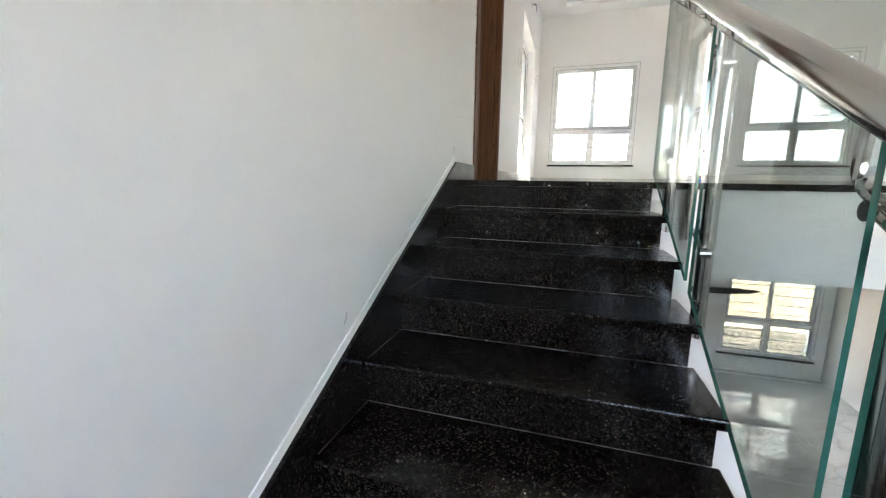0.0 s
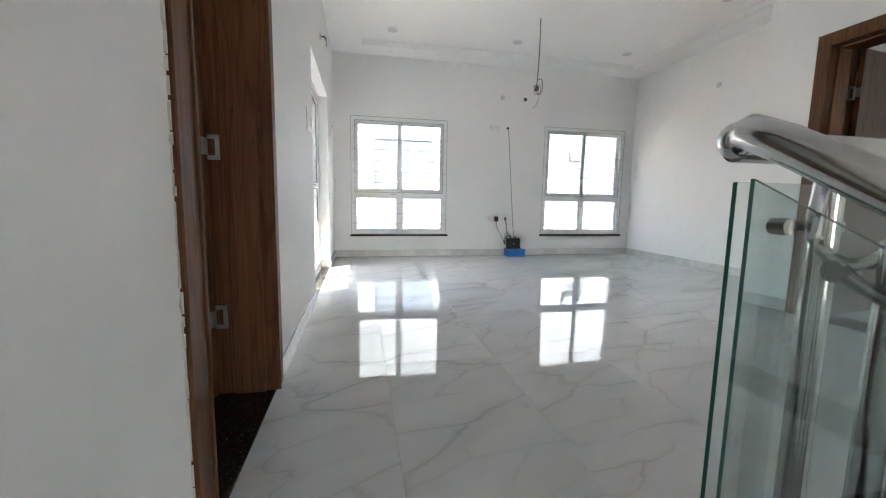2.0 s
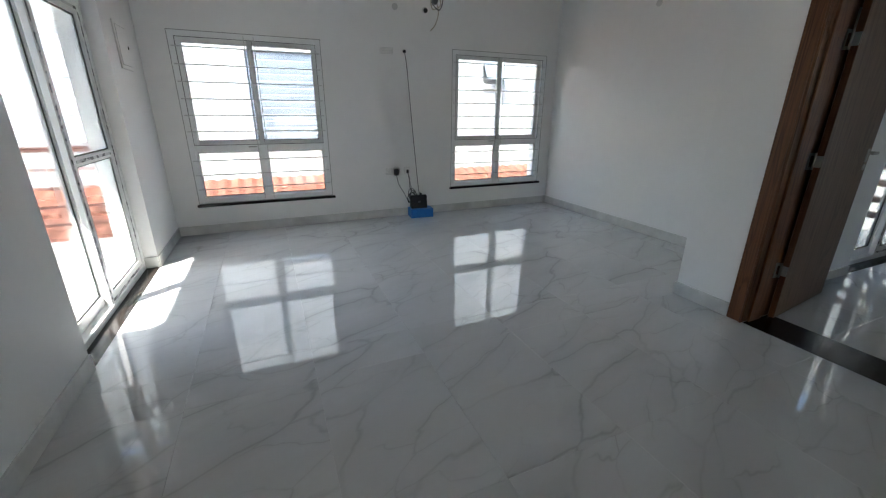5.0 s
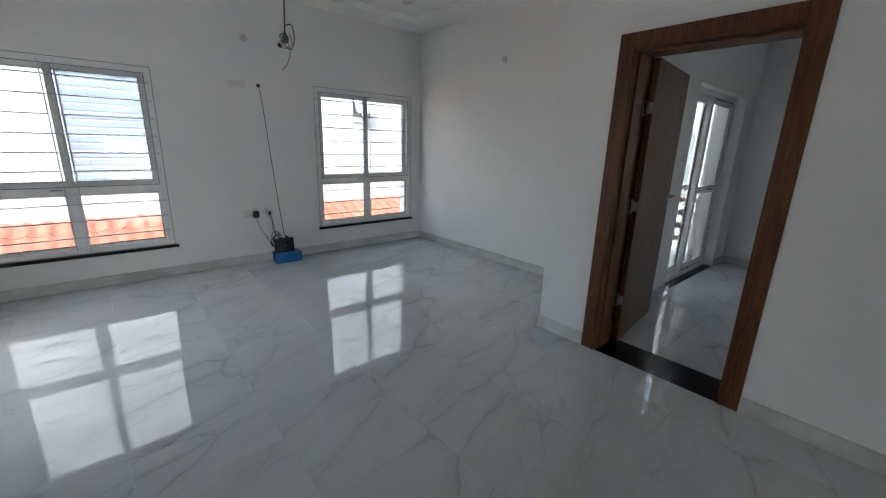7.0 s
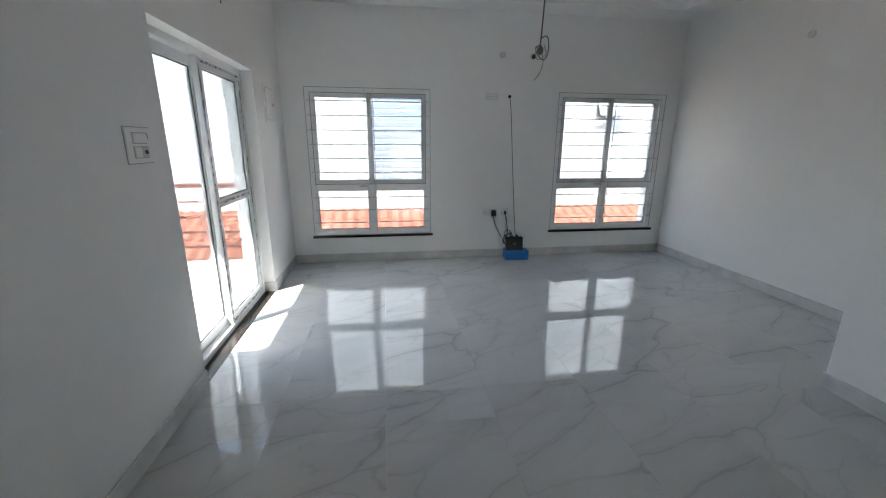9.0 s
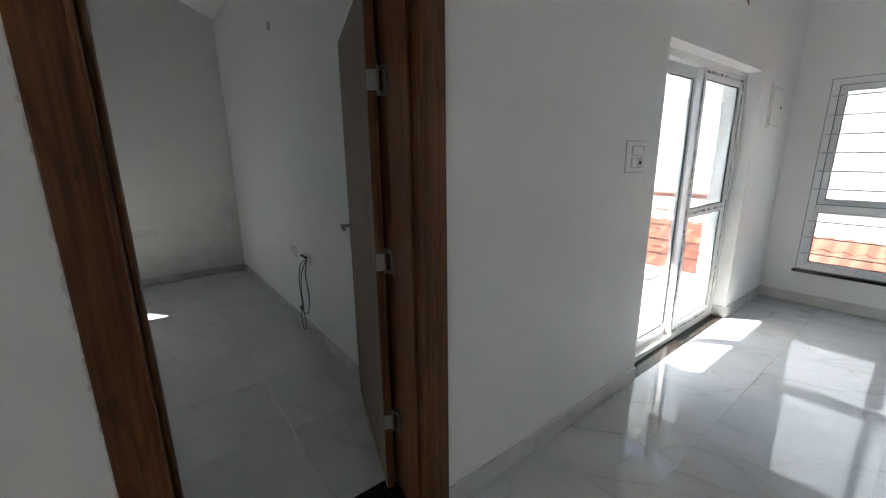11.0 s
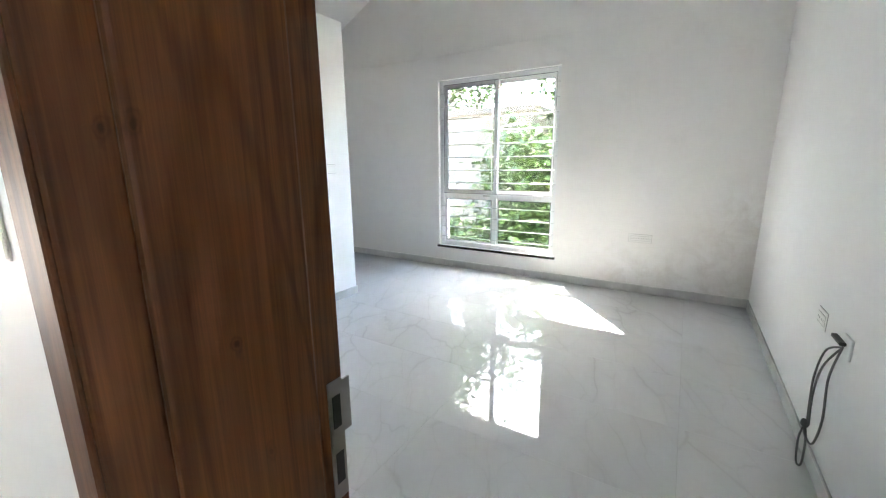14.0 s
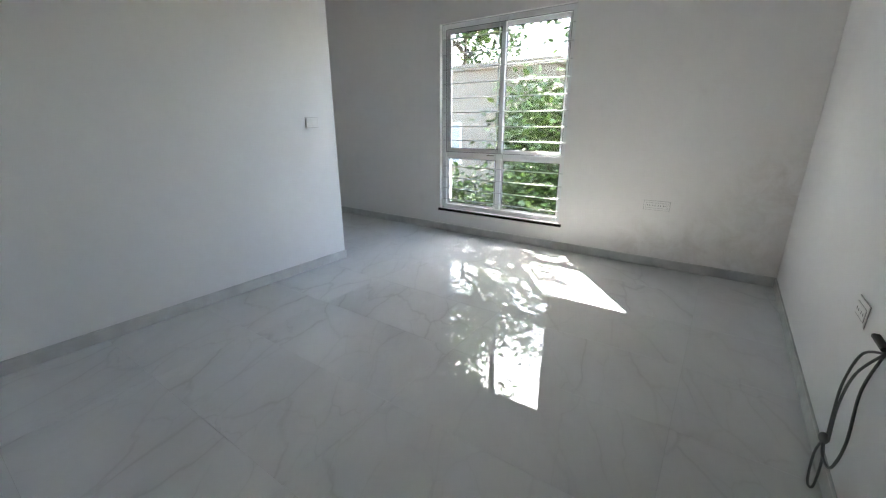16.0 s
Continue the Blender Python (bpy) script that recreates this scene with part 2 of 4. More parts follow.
M_TRACK_SHADE = plain("track_gap_shade", (0.12, 0.123, 0.127), 0.5, bumpy=0)
# greyer copy of the white UPVC: the inner sash's shade is in the colour
M_UPVC_SHADED = plain("white_upvc_shaded", (0.62, 0.64, 0.635), 0.35, vary=0.10, scale=5, bumpy=0)
M_PLASTIC = plain("white_switch_plastic", (0.82, 0.82, 0.80), 0.3, vary=0.02, bumpy=0)
M_BLACK = plain("black_plastic", (0.012, 0.012, 0.014), 0.4, bumpy=0)
M_BLUE = plain("blue_cardboard", (0.012, 0.15, 0.48), 0.45, vary=0.12)
M_GREYCABLE = plain("grey_cable", (0.10, 0.10, 0.105), 0.5, bumpy=0)
M_COPPERWIRE = plain("pale_wire", (0.42, 0.38, 0.30), 0.5, bumpy=0)
M_SILVER = plain("brushed_nickel", (0.36, 0.35, 0.33), 0.4, 1.0, bumpy=0)
M_LAMP = plain("grey_white_lamp_plastic", (0.58, 0.585, 0.58), 0.4, bumpy=0)
M_ROOFTILE = plain("orange_clay_tile", (0.20, 0.072, 0.043), 0.75, vary=0.22, scale=4, bumpy=0.2)
M_FACADE = wall_paint("white_facade_paint", (0.50, 0.50, 0.495))
M_CREAM = wall_paint("cream_facade_paint", (0.23, 0.20, 0.165))
M_BLUEGLASS = plain("blue_grey_louvre", (0.255, 0.29, 0.33), 0.5, vary=0.06)
M_RAILBROWN = plain("brown_painted_steel", (0.15, 0.06, 0.045), 0.45)
M_BALCTILE = plain("pale_balcony_tile", (0.62, 0.61, 0.58), 0.35, vary=0.06, scale=3)
M_GROUND = plain("dry_earth_ground", (0.22, 0.19, 0.15), 0.95, vary=0.25, scale=1.5, bumpy=0.3)
M_BARK = plain("grey_bark", (0.12, 0.095, 0.07), 0.9, vary=0.3, scale=9, bumpy=0.4)
M_LEAFA = leaf_mat("green_leaves", (0.026, 0.056, 0.011), (0.105, 0.18, 0.03))
M_JOINT = plain("grey_cement_joint", (0.16, 0.15, 0.14), 0.8, bumpy=0)
# pale grey for the shade drawn round plates and the fuse box
M_EDGE_SHADE = plain("pale_edge_shade", (0.72, 0.72, 0.71), 0.5, bumpy=0)
M_TAN = wall_paint("tan_facade_paint", (0.38, 0.32, 0.24), 0.1)
# window sealant, and the shade drawn at plate edges and gaps
M_SEAL_SHADE = plain("grey_sealant_and_edge_shade", (0.36, 0.36, 0.35), 0.7, bumpy=0)
M_PLASTER = plain("rough_white_plaster", (0.7, 0.69, 0.66), 0.9, vary=0.15, scale=30, bumpy=0.5)
M_PENCIL = plain("pencil_mark", (0.3, 0.34, 0.36), 0.8, bumpy=0)
M_FAN = plain("dark_brown_fan_enamel", (0.05, 0.04, 0.035), 0.4, bumpy=0)


def tape():
    m, n, l, b = material("printed_protective_tape")
    v = coords(n, l)
    vo = n.new("ShaderNodeTexVoronoi")
    vo.inputs["Scale"].default_value = 34
    l.new(v, vo.inputs["Vector"])
    l.new(ramp(n, l, vo.outputs["Color"], [(0.35, (0.10, 0.11, 0.12)), (0.5, (0.60, 0.61, 0.62))]), b.inputs["Base Color"])
    b.inputs["Roughness"].default_value = 0.4
    return m


M_TAPE = tape()


# ---------- mesh helpers ----------
def box(bm, x0, x1, y0, y1, z0, z1, bevel=0.0, seg=1):
    r = bmesh.ops.create_cube(bm, size=1.0, matrix=Matrix.Translation(((x0 + x1) / 2, (y0 + y1) / 2, (z0 + z1) / 2))
                              @ Matrix.Diagonal((abs(x1 - x0), abs(y1 - y0), abs(z1 - z0), 1)))
    if bevel:
        edges = list({e for v in r["verts"] for e in v.link_edges})
        bmesh.ops.bevel(bm, geom=edges, offset=bevel, segments=seg, affect="EDGES", profile=0.5)
    return bm


def cube(*a, bevel=0.0, seg=1):
    return box(bmesh.new(), *a, bevel=bevel, seg=seg)


def cyl(bm, p0, p1, r, seg=16, r2=None):
    p0, p1 = Vector(p0), Vector(p1)
    d = p1 - p0
    m = Matrix.Translation((p0 + p1) / 2) @ d.to_track_quat("Z", "Y").to_matrix().to_4x4()
    bmesh.ops.create_cone(bm, cap_ends=True, segments=seg, radius1=r, radius2=r if r2 is None else r2, depth=d.length, matrix=m)
    return bm


def tube(bm, pts, r, seg=8):
    pts = [Vector(p) for p in pts]
    rings = []
    up = Vector((0.123, 0.456, 0.88)).normalized()
    for i, p in enumerate(pts):
        t = (pts[min(i + 1, len(pts) - 1)] - pts[max(i - 1, 0)]).normalized()
        a = t.cross(up)
        if a.length < 0.05:
            a = t.cross(Vector((1, 0, 0)))
        a.normalize()
        b = t.cross(a).normalized()
        rings.append([bm.verts.new(p + r * (math.cos(k * 2 * math.pi / seg) * a + math.sin(k * 2 * math.pi / seg) * b)) for k in range(seg)])
    for q, s in zip(rings, rings[1:]):
        for k in range(seg):
            bm.faces.new((q[k], q[(k + 1) % seg], s[(k + 1) % seg], s[k]))
    bm.faces.new(rings[0])
    bm.faces.new(rings[-1])
    return bm


def smooth_path(pts, n=6):
    pts = [Vector(p) for p in pts]
    out = []
    for i in range(len(pts) - 1):
        p0, p1, p2, p3 = pts[max(i - 1, 0)], pts[i], pts[i + 1], pts[min(i + 2, len(pts) - 1)]
        for k in range(n):
            t = k / n
            out.append(0.5 * ((2 * p1) + (p2 - p0) * t + (2 * p0 - 5 * p1 + 4 * p2 - p3) * t * t + (3 * p1 - p0 - 3 * p2 + p3) * t ** 3))
    out.append(pts[-1])
    return out


def data_from(name, bm, mat, smooth=False):
    bmesh.ops.recalc_face_normals(bm, faces=bm.faces)
    me = bpy.data.meshes.new(name)
    bm.to_mesh(me)
    bm.free()
    me.materials.append(mat)
    if smooth:
        for p in me.polygons:
            p.use_smooth = True
        me.set_sharp_from_angle(angle=radians(40))
    return me


def part(name, bm, mat, parent, label="", smooth=False):
    ob = new(name, data_from(name, bm, mat, smooth))
    ob.parent = parent
    if label:
        ob["label"] = label
    return ob


def thing(name, label, category, bm=None, mat=None, m=None, group="", kind="", smooth=False):
    ob = new(name, data_from(name, bm, mat, smooth) if bm else None)
    if m is not None:
        ob.matrix_world = m
    return tagged(ob, label, category, group, kind)


def structure(name, bm, mat, label, category):
    return thing(name, label, category, bm, mat, kind="structure")


def prism(bm, outline, axis, a0, a1):
    """A polygon outline (pairs) pushed along an axis from a0 to a1."""
    def put(p, a):
        return bm.verts.new((a, p[0], p[1]) if axis == "x" else (p[0], a, p[1]) if axis == "y" else (p[0], p[1], a))
    lo, hi = [put(p, a0) for p in outline], [put(p, a1) for p in outline]
    bm.faces.new(lo)
    bm.faces.new(hi[::-1])
    for i in range(len(lo)):
        j = (i + 1) % len(lo)
        bm.faces.new((lo[i], hi[i], hi[j], lo[j]))
    return bm


def wall(name, axis, t0, t1, a0, a1, z0, z1, holes=(), mat=None, label="smooth white painted plaster wall"):
    """A wall of thickness t0..t1 across its axis, from a0 to a1 along it, with holes (a, a, z, z) cut through."""
    bm = bmesh.new()

    def put(b0, b1, c0, c1):
        if b1 - b0 > 1e-4 and c1 - c0 > 1e-4:
            box(bm, *((t0, t1, b0, b1) if axis == "x" else (b0, b1, t0, t1)), c0, c1)
    at = a0
    for h0, h1, k0, k1 in sorted(holes):
        put(at, h0, z0, z1)
        put(h0, h1, z0, k0)
        put(h0, h1, k1, z1)
        at = h1
    put(at, a1, z0, z1)
    return structure(name, bm, mat or M_WALL, label, "wall")


# ---------- plan ----------
LX = -0.5           # stair and hall wall, hall side
T = 0.27            # wall thickness
NY = 8.085          # window wall
RX = 4.43           # far right wall
DX = 3.30           # right door wall
PY = 4.93           # end of the right door wall
CZ = 2.93           # ceiling
LOW = -3.25         # floor below
BW = -5.04          # bedroom window wall
BN = 4.08           # bedroom wall with the cable
BP = 0.425          # bedroom partition
BX = -3.48          # partition end
SOUTH = -2.2
WIN_Z0, WIN_Z1 = 0.34, 2.07
WIN1, WIN2 = (-0.25, 1.19), (2.80, 4.25)
BWIN = (0.555, 2.155, 0.29, 2.45)
SLIDE = (5.47, 7.10, 0.0, 2.07)
DOOR_L = (2.92, 3.91)
DOOR_R = (3.53, 4.53)
DOOR_H = 2.14
SDR = (5.05, 6.60, 0.0, 2.07)
R3N = 4.62          # right bedroom north wall, room side
R3E = 7.0

SLAB = -0.51        # underside of the landing slab
LWIN = (2.87, 4.27, -2.92, -1.2)
LSD = (5.40, 7.07, LOW, LOW + 2.07)

# assumed opening, out of view, added to bring light onto the stairs
STAIR_OPENING = (0.9, 2.15, 0.1, 1.25)
wall("wall_hall_left", "x", LX - T, LX, SOUTH, NY + T, LOW, CZ, [(*DOOR_L, 0.0, DOOR_H), SLIDE])
wall("wall_windows", "y", NY, NY + T, LX, RX + T, SLAB, CZ, [(*WIN1, WIN_Z0, WIN_Z1), (*WIN2, WIN_Z0, WIN_Z1)])
wall("wall_right_far", "x", RX, RX + T, PY, NY, SLAB, CZ)
wall("wall_right_door", "x", DX, DX + T, SOUTH, PY, SLAB, CZ, [(*DOOR_R, 0.0, DOOR_H)])
wall("wall_right_return", "y", R3N, PY, DX + T, R3E + T, SLAB, CZ, [SDR])
wall("wall_bedroom_window", "x", BW - T, BW, SOUTH, BN + T, SLAB, 2.75, [(*BWIN[:2], *BWIN[2:])], M_BEDWALL)
wall("wall_bedroom_north", "y", BN, BN + T, BW, LX - T, SLAB, 3.02, (), M_WALL)
wall("wall_bedroom_partition", "y", BP - 0.15, BP, BX, LX - T, 0, 2.75)
wall("wall_bedroom_partition_end", "x", BX, BX + 0.15, SOUTH, BP - 0.15, 0, 2.75)
wall("wall_bedroom_south", "y", SOUTH - T, SOUTH, BW - T, LX - T, 0, 2.81)
wall("wall_south", "y", SOUTH - T, SOUTH, LX - T, R3E + T, LOW, CZ, [STAIR_OPENING])
# the hole is made up, out of view, to brighten the second bedroom
wall("wall_right_bedroom_east", "x", R3E, R3E + T, SOUTH, R3N, 0, CZ, [(0.6, 2.5, 0.34, 2.2)])
wall("wall_lower_windows", "y", NY, NY + T, LX, RX + T, LOW, SLAB, [LWIN])
wall("wall_lower_right", "x", RX, RX + T, SOUTH, NY, LOW, SLAB, [LSD])

# floors
box_floor = cube(LX, DX, 2.82, PY, SLAB, -0.012)
box(box_floor, LX, RX, PY, NY, SLAB, -0.012)
box(box_floor, 0.66, DX, 2.66, 2.82, SLAB, -0.024)
box(box_floor, LX, 0.66, 2.66, 2.82, SLAB, -0.024)
floor_main = structure("floor_hall", box_floor, M_GROUT, "white painted landing slab under marble tiles", "floor")
floor_main.data.materials.clear()
floor_main.data.materials.append(M_WALL)
floor_bed = structure("floor_bedroom", cube(BW, LX - T, SOUTH, BN, -0.15, -0.012), M_GROUT, "bedroom floor of polished pale marble tiles", "floor")
floor_right = structure("floor_right_bedroom", cube(DX + T, R3E, SOUTH, R3N, -0.15, -0.012), M_GROUT, "second bedroom floor of polished pale marble tiles", "floor")
floor_low = structure("floor_lower", cube(LX - T, RX + T, SOUTH, NY + T, LOW - 0.15, LOW - 0.012), M_GROUT, "lower storey floor of polished pale tiles", "floor")

# ceilings: a flat board with a shallow raised tray in the hall
c = bmesh.new()
box(c, LX - T, RX + T, NY - 0.36, NY + T, CZ, CZ + 0.25)
box(c, LX - T, -0.08, SOUTH - T, NY - 0.36, CZ, CZ + 0.25)
box(c, 4.05, RX + T, SOUTH - T, NY - 0.36, CZ, CZ + 0.25)
box(c, -0.08, 4.05, SOUTH - T, 0.4, CZ, CZ + 0.25)
box(c, -0.08, 4.05, 0.4, NY - 0.36, CZ + 0.07, CZ + 0.25)
box(c, RX + T, R3E + T, SOUTH - T, PY, CZ, CZ + 0.25)
structure("ceiling_hall", c, M_CEIL, "white painted ceiling with a shallow tray recess", "ceiling")
# the bedroom lies under a pitched roof: ridge across the window wall
RIDGE_Y, RIDGE_Z, N_FALL, S_FALL = 1.0, 4.35, 0.438, 0.49
under = lambda y: RIDGE_Z - (N_FALL * (y - RIDGE_Y) if y > RIDGE_Y else S_FALL * (RIDGE_Y - y))
Y0, Y1 = SOUTH - T, BN + T
c = bmesh.new()
prism(c, [(Y0, under(Y0)), (RIDGE_Y, RIDGE_Z), (RIDGE_Y, RIDGE_Z + 0.2), (Y0, under(Y0) + 0.2)], "x", BW - T, LX - T)
prism(c, [(RIDGE_Y, RIDGE_Z), (Y1, under(Y1)), (Y1, under(Y1) + 0.2), (RIDGE_Y, RIDGE_Z + 0.2)], "x", BW - T, LX - T)
structure("ceiling_bedroom", c, M_CEIL, "white painted sloping bedroom ceiling with a ridge", "ceiling")
gable = [(SOUTH, 2.751), (Y1, 2.751), (Y1, under(Y1) + 0.06), (RIDGE_Y, RIDGE_Z + 0.06), (SOUTH, under(SOUTH) + 0.06)]
structure("wall_bedroom_gable", prism(bmesh.new(), gable, "x", BW - T + 0.002, BW), M_BEDWALL, "white painted gable above the bedroom window", "wall")
gable = [(SOUTH, 2.70), (Y1, 2.70), (Y1, under(Y1) + 0.06), (RIDGE_Y, RIDGE_Z + 0.06), (SOUTH, under(SOUTH) + 0.06)]
structure("wall_bedroom_door_gable", prism(bmesh.new(), gable, "x", LX - T - 0.004, LX - T + 0.12), M_WALL, "white painted gable above the bedroom door", "wall")
structure("partition_top", cube(BX + 0.15, LX - T, SOUTH, BP - 0.15, 2.60, 2.745), M_CEIL, "white plastered top of the bedroom partition", "wall")
cv = cube(BW, LX - T - 0.005, BN - 0.012, BN - 0.001, 2.945, 2.965, bevel=0.003)
structure("trim", cv, M_CEIL, "thin white plaster bead under the sloping ceiling", "trim")
roof = cube(LX - T, R3E + T, SOUTH - T, NY + T + 0.05, CZ + 0.26, CZ + 0.45)
structure("roof_slab", roof, M_FACADE, "flat white concrete roof slab", "roof")


# skirting boards
def skirting(name, *runs):
    bm = bmesh.new()
    for r in runs:
        box(bm, *r, 0.0, 0.085 if "_bedroom" in name else 0.10, bevel=0.003)
    return structure(name, bm, M_SKIRT, "grey marble skirting along the wall foot", "baseboard")


S = 0.014
skirting("baseboard_hall_left", (LX, LX + S, DOOR_L[1], SLIDE[0]), (LX, LX + S, SLIDE[1], NY - S), (LX - 0.1, LX, SLIDE[1] - S, SLIDE[1] - 0.001))
skirting("baseboard_windows", (LX, RX - S, NY - S, NY))
skirting("baseboard_right", (RX - S, RX, PY + S, NY), (DX, RX, PY, PY + S))
skirting("baseboard_right_door", (DX - S, DX, DOOR_R[1], PY + S), (DX - S, DX, 2.82, DOOR_R[0]))
skirting("baseboard_bedroom_window", (BW, BW + S, SOUTH, BN))
skirting("baseboard_bedroom_north", (BW + S, LX - T, BN - S, BN))
skirting("baseboard_bedroom_partition", (BX - S, LX - T, BP, BP + S), (BX - S, BX, SOUTH, BP))
skirting("baseboard_right_bedroom", (DX + T, SDR[0], R3N - S, R3N), (SDR[1], R3E, R3N - S, R3N), (R3E - S, R3E, SOUTH, R3N - S))


# ---------- stairs ----------
RISE, GOING, NOSE0 = 0.155, 0.297, 2.51
STEPS = 12
stairs = thing("stairs", "black speckled granite stairs with white painted side", "stairs", kind="structure")
SX0, SX1 = LX + 0.02, 0.585
for k in range(STEPS):
    z = -RISE * k
    y = NOSE0 - GOING * k
    back = 2.82 if k == 0 else y + GOING + 0.03
    part("tread", cube(SX0, SX1, y, back, z - 0.032, z, bevel=0.006, seg=2), M_GRANITE, stairs)
    part("riser", cube(SX0, SX1 - 0.02, y + 0.028, y + 0.046, z - RISE, z - 0.0325), M_GRANITE, stairs)
    if k:
        jt = cube(SX0, SX1 - 0.03, y + GOING + 0.0255, y + GOING + 0.0275, z + 0.0003, z + 0.0014)
        box(jt, SX0 + 0.0002, SX0 + 0.002, y + 0.03, y + GOING + 0.02, z + 0.0003, z + 0.0013)
        part("joint", jt, M_JOINT, stairs, "pale cement joint")
YB = NOSE0 - GOING * STEPS
slope = RISE / GOING
body = bmesh.new()
outline = [(2.66, -0.04)]
for k in range(STEPS):
    y = NOSE0 - GOING * k + 0.047
    outline += [(y, -0.034 - RISE * k), (y, -0.034 - RISE * (k + 1))]
outline += [(outline[-1][0], outline[-1][1] - 0.2), (2.66, SLAB)]
prism(body, outline, "x", LX + 0.001, 0.55)
part("waist_slab", body, M_WALL, stairs, "white painted concrete stair slab")
st = bmesh.new()
prism(st, [(2.655, -0.10), (2.655, -0.42), (YB, -0.42 - slope * (2.655 - YB)), (YB, -0.10 - slope * (2.655 - YB))], "x", 0.551, 0.64)
part("stringer", st, M_WALL, stairs, "white painted sloping stringer")
sk = bmesh.new()
o = 0.10
hi = 0.125
prism(sk, [(2.905, o), (2.905, 0.001), (2.82, 0.001), (2.82, -0.3), (YB, -0.3 - slope * (2.82 - YB)), (YB, hi + slope * (YB - NOSE0)), (NOSE0 - 0.048, o)], "x", LX + 0.001, LX + 0.02)
part("skirt", sk, M_GRANITE, stairs, "black granite stair skirting on the wall")
gl = bmesh.new()
prism(gl, [(2.905, o + 0.022), (2.905, o + 0.001), (NOSE0 - 0.047, o + 0.001), (YB, hi + 0.001 + slope * (YB - NOSE0)), (YB, hi + 0.036 + slope * (YB - NOSE0)), (NOSE0 - 0.06, o + 0.026)], "x", LX + 0.001, LX + 0.007)
part("plaster_fillet", gl, M_WALL, stairs, "white plaster strip above the granite skirting")
part("mid_landing", cube(LX, DX, SOUTH, YB + GOING, -RISE * STEPS - 0.2, -RISE * STEPS), M_GRANITE, stairs, "black granite half landing")
structure("landing_edge", cube(0.586, DX - 0.001, 2.63, 2.819, -0.035, -0.001, bevel=0.004), M_GRANITE, "black granite edge strip of the landing", "trim")


# ---------- glass railings ----------
def glass_panel(parent, outline, axis, a0, a1):
    p = part("glass_panel", prism(bmesh.new(), outline, axis, a0, a1), M_RAILGLASS, parent, "clear greenish toughened glass panel")
    p.data.materials.append(M_GLASSEDGE)
    for f in p.data.polygons:
        big = abs(f.normal[0 if axis == "x" else 1]) > 0.9
        f.material_index = 0 if big else 1
    p.visible_shadow = False
    return p


def post(parent, x, y, z0, z1, stair=True):
    bm = cyl(bmesh.new(), (x, y, z0), (x, y, z1), 0.025, 24)
    p = part("post", bm, M_STEEL, parent, "polished steel tube post", True)
    return p


def clip(parent, x, y, z, dx, dy, n, dz=0.0):
    bm = bmesh.new()
    d = Vector((dx, dy, dz))
    cyl(bm, Vector((x, y, z)) - d, Vector((x, y, z)) + d, 0.0105, 12)
    for s in (-1, 1):
        c0 = Vector((x, y, z)) + s * d
        cyl(bm, c0 - Vector(n) * 0.014, c0 + Vector(n) * 0.02, 0.017, 16)
    part("glass_clip", bm, M_STEEL, parent, "steel bar clip with round studs", True)


GX = 0.575
rail = thing("stair_railing", "steel handrail with glass panels beside the stairs", "railing")
top = lambda y: 0.912 + slope * (y - 2.606)
low = lambda y: 0.045 + slope * (y - 2.606)
edges_y = [2.60, 1.825, 1.765, 0.955, 0.895, 0.16, 0.10, -0.6]
for y1, y0 in zip(edges_y[0::2], edges_y[1::2]):
    glass_panel(rail, [(y0, low(y0)), (y1, low(y1)), (y1, top(y1)), (y0, top(y0))], "x", GX - 0.005, GX + 0.005)
hand = lambda y: 1.0 + 0.55 * (y - 2.62)
for y in (2.405, 1.795, 0.925, 0.13):
    post(rail, GX + 0.045, y, -0.35 + slope * (y - 2.4), hand(y) - 0.068)
    arc = [(GX + 0.045, y, hand(y) - 0.070), (GX + 0.03, y + 0.045, hand(y) - 0.108), (GX + 0.012, y + 0.092, hand(y) - 0.072), (GX + 0.01, y + 0.088, hand(y) + 0.018)]
    part("rail_bracket", tube(bmesh.new(), smooth_path(arc, 5), 0.0105), M_STEEL, rail, "curved steel bracket", True)
    for dz in (0.15, 0.76):
        clip(rail, GX + 0.02, y, hand(y) - dz, 0.0, 0.058, (1, 0, 0), 0.058 * slope)
hr = bmesh.new()
y_end = -0.75
tube(hr, [(GX + 0.01, y_end, hand(y_end)), (GX + 0.01, 0.5, hand(0.5)), (GX + 0.01, 2.56, hand(2.56)), (GX + 0.01, 2.62, hand(2.61)), (GX + 0.03, 2.66, hand(2.62) - 0.01)], 0.033, 24)
part("handrail", hr, M_STEEL, rail, "polished round steel handrail", True)

kb = bmesh.new()
bmesh.ops.create_uvsphere(kb, u_segments=20, v_segments=12, radius=0.037, matrix=Matrix.Translation((GX + 0.022, 2.655, 0.985)))
part("end_ball", kb, M_STEEL, rail, "rounded steel corner joint", True)

lrail = thing("landing_railing", "steel handrail with glass panels along the landing edge", "railing")
RY = 2.655
for x0, x1 in ((0.59, 1.92), (1.98, 3.26)):
    glass_panel(lrail, [(x0, 0.045), (x1, 0.045), (x1, 0.905), (x0, 0.905)], "y", RY - 0.012, RY - 0.002)
for x in (0.76, 1.95, 3.2):
    post(lrail, x, RY - 0.052, -0.30, 0.905)
    arc = [(x, RY - 0.052, 0.90), (x, RY - 0.052, 0.93), (x, RY - 0.03, 0.945), (x, RY, 0.95)]
    part("rail_bracket", tube(bmesh.new(), smooth_path(arc, 5), 0.0105), M_STEEL, lrail, "curved steel bracket", True)
    for z in (0.17, 0.82):
        clip(lrail, x, RY - 0.022, z, 0.062, 0.0, (0, 1, 0))
hr = bmesh.new()
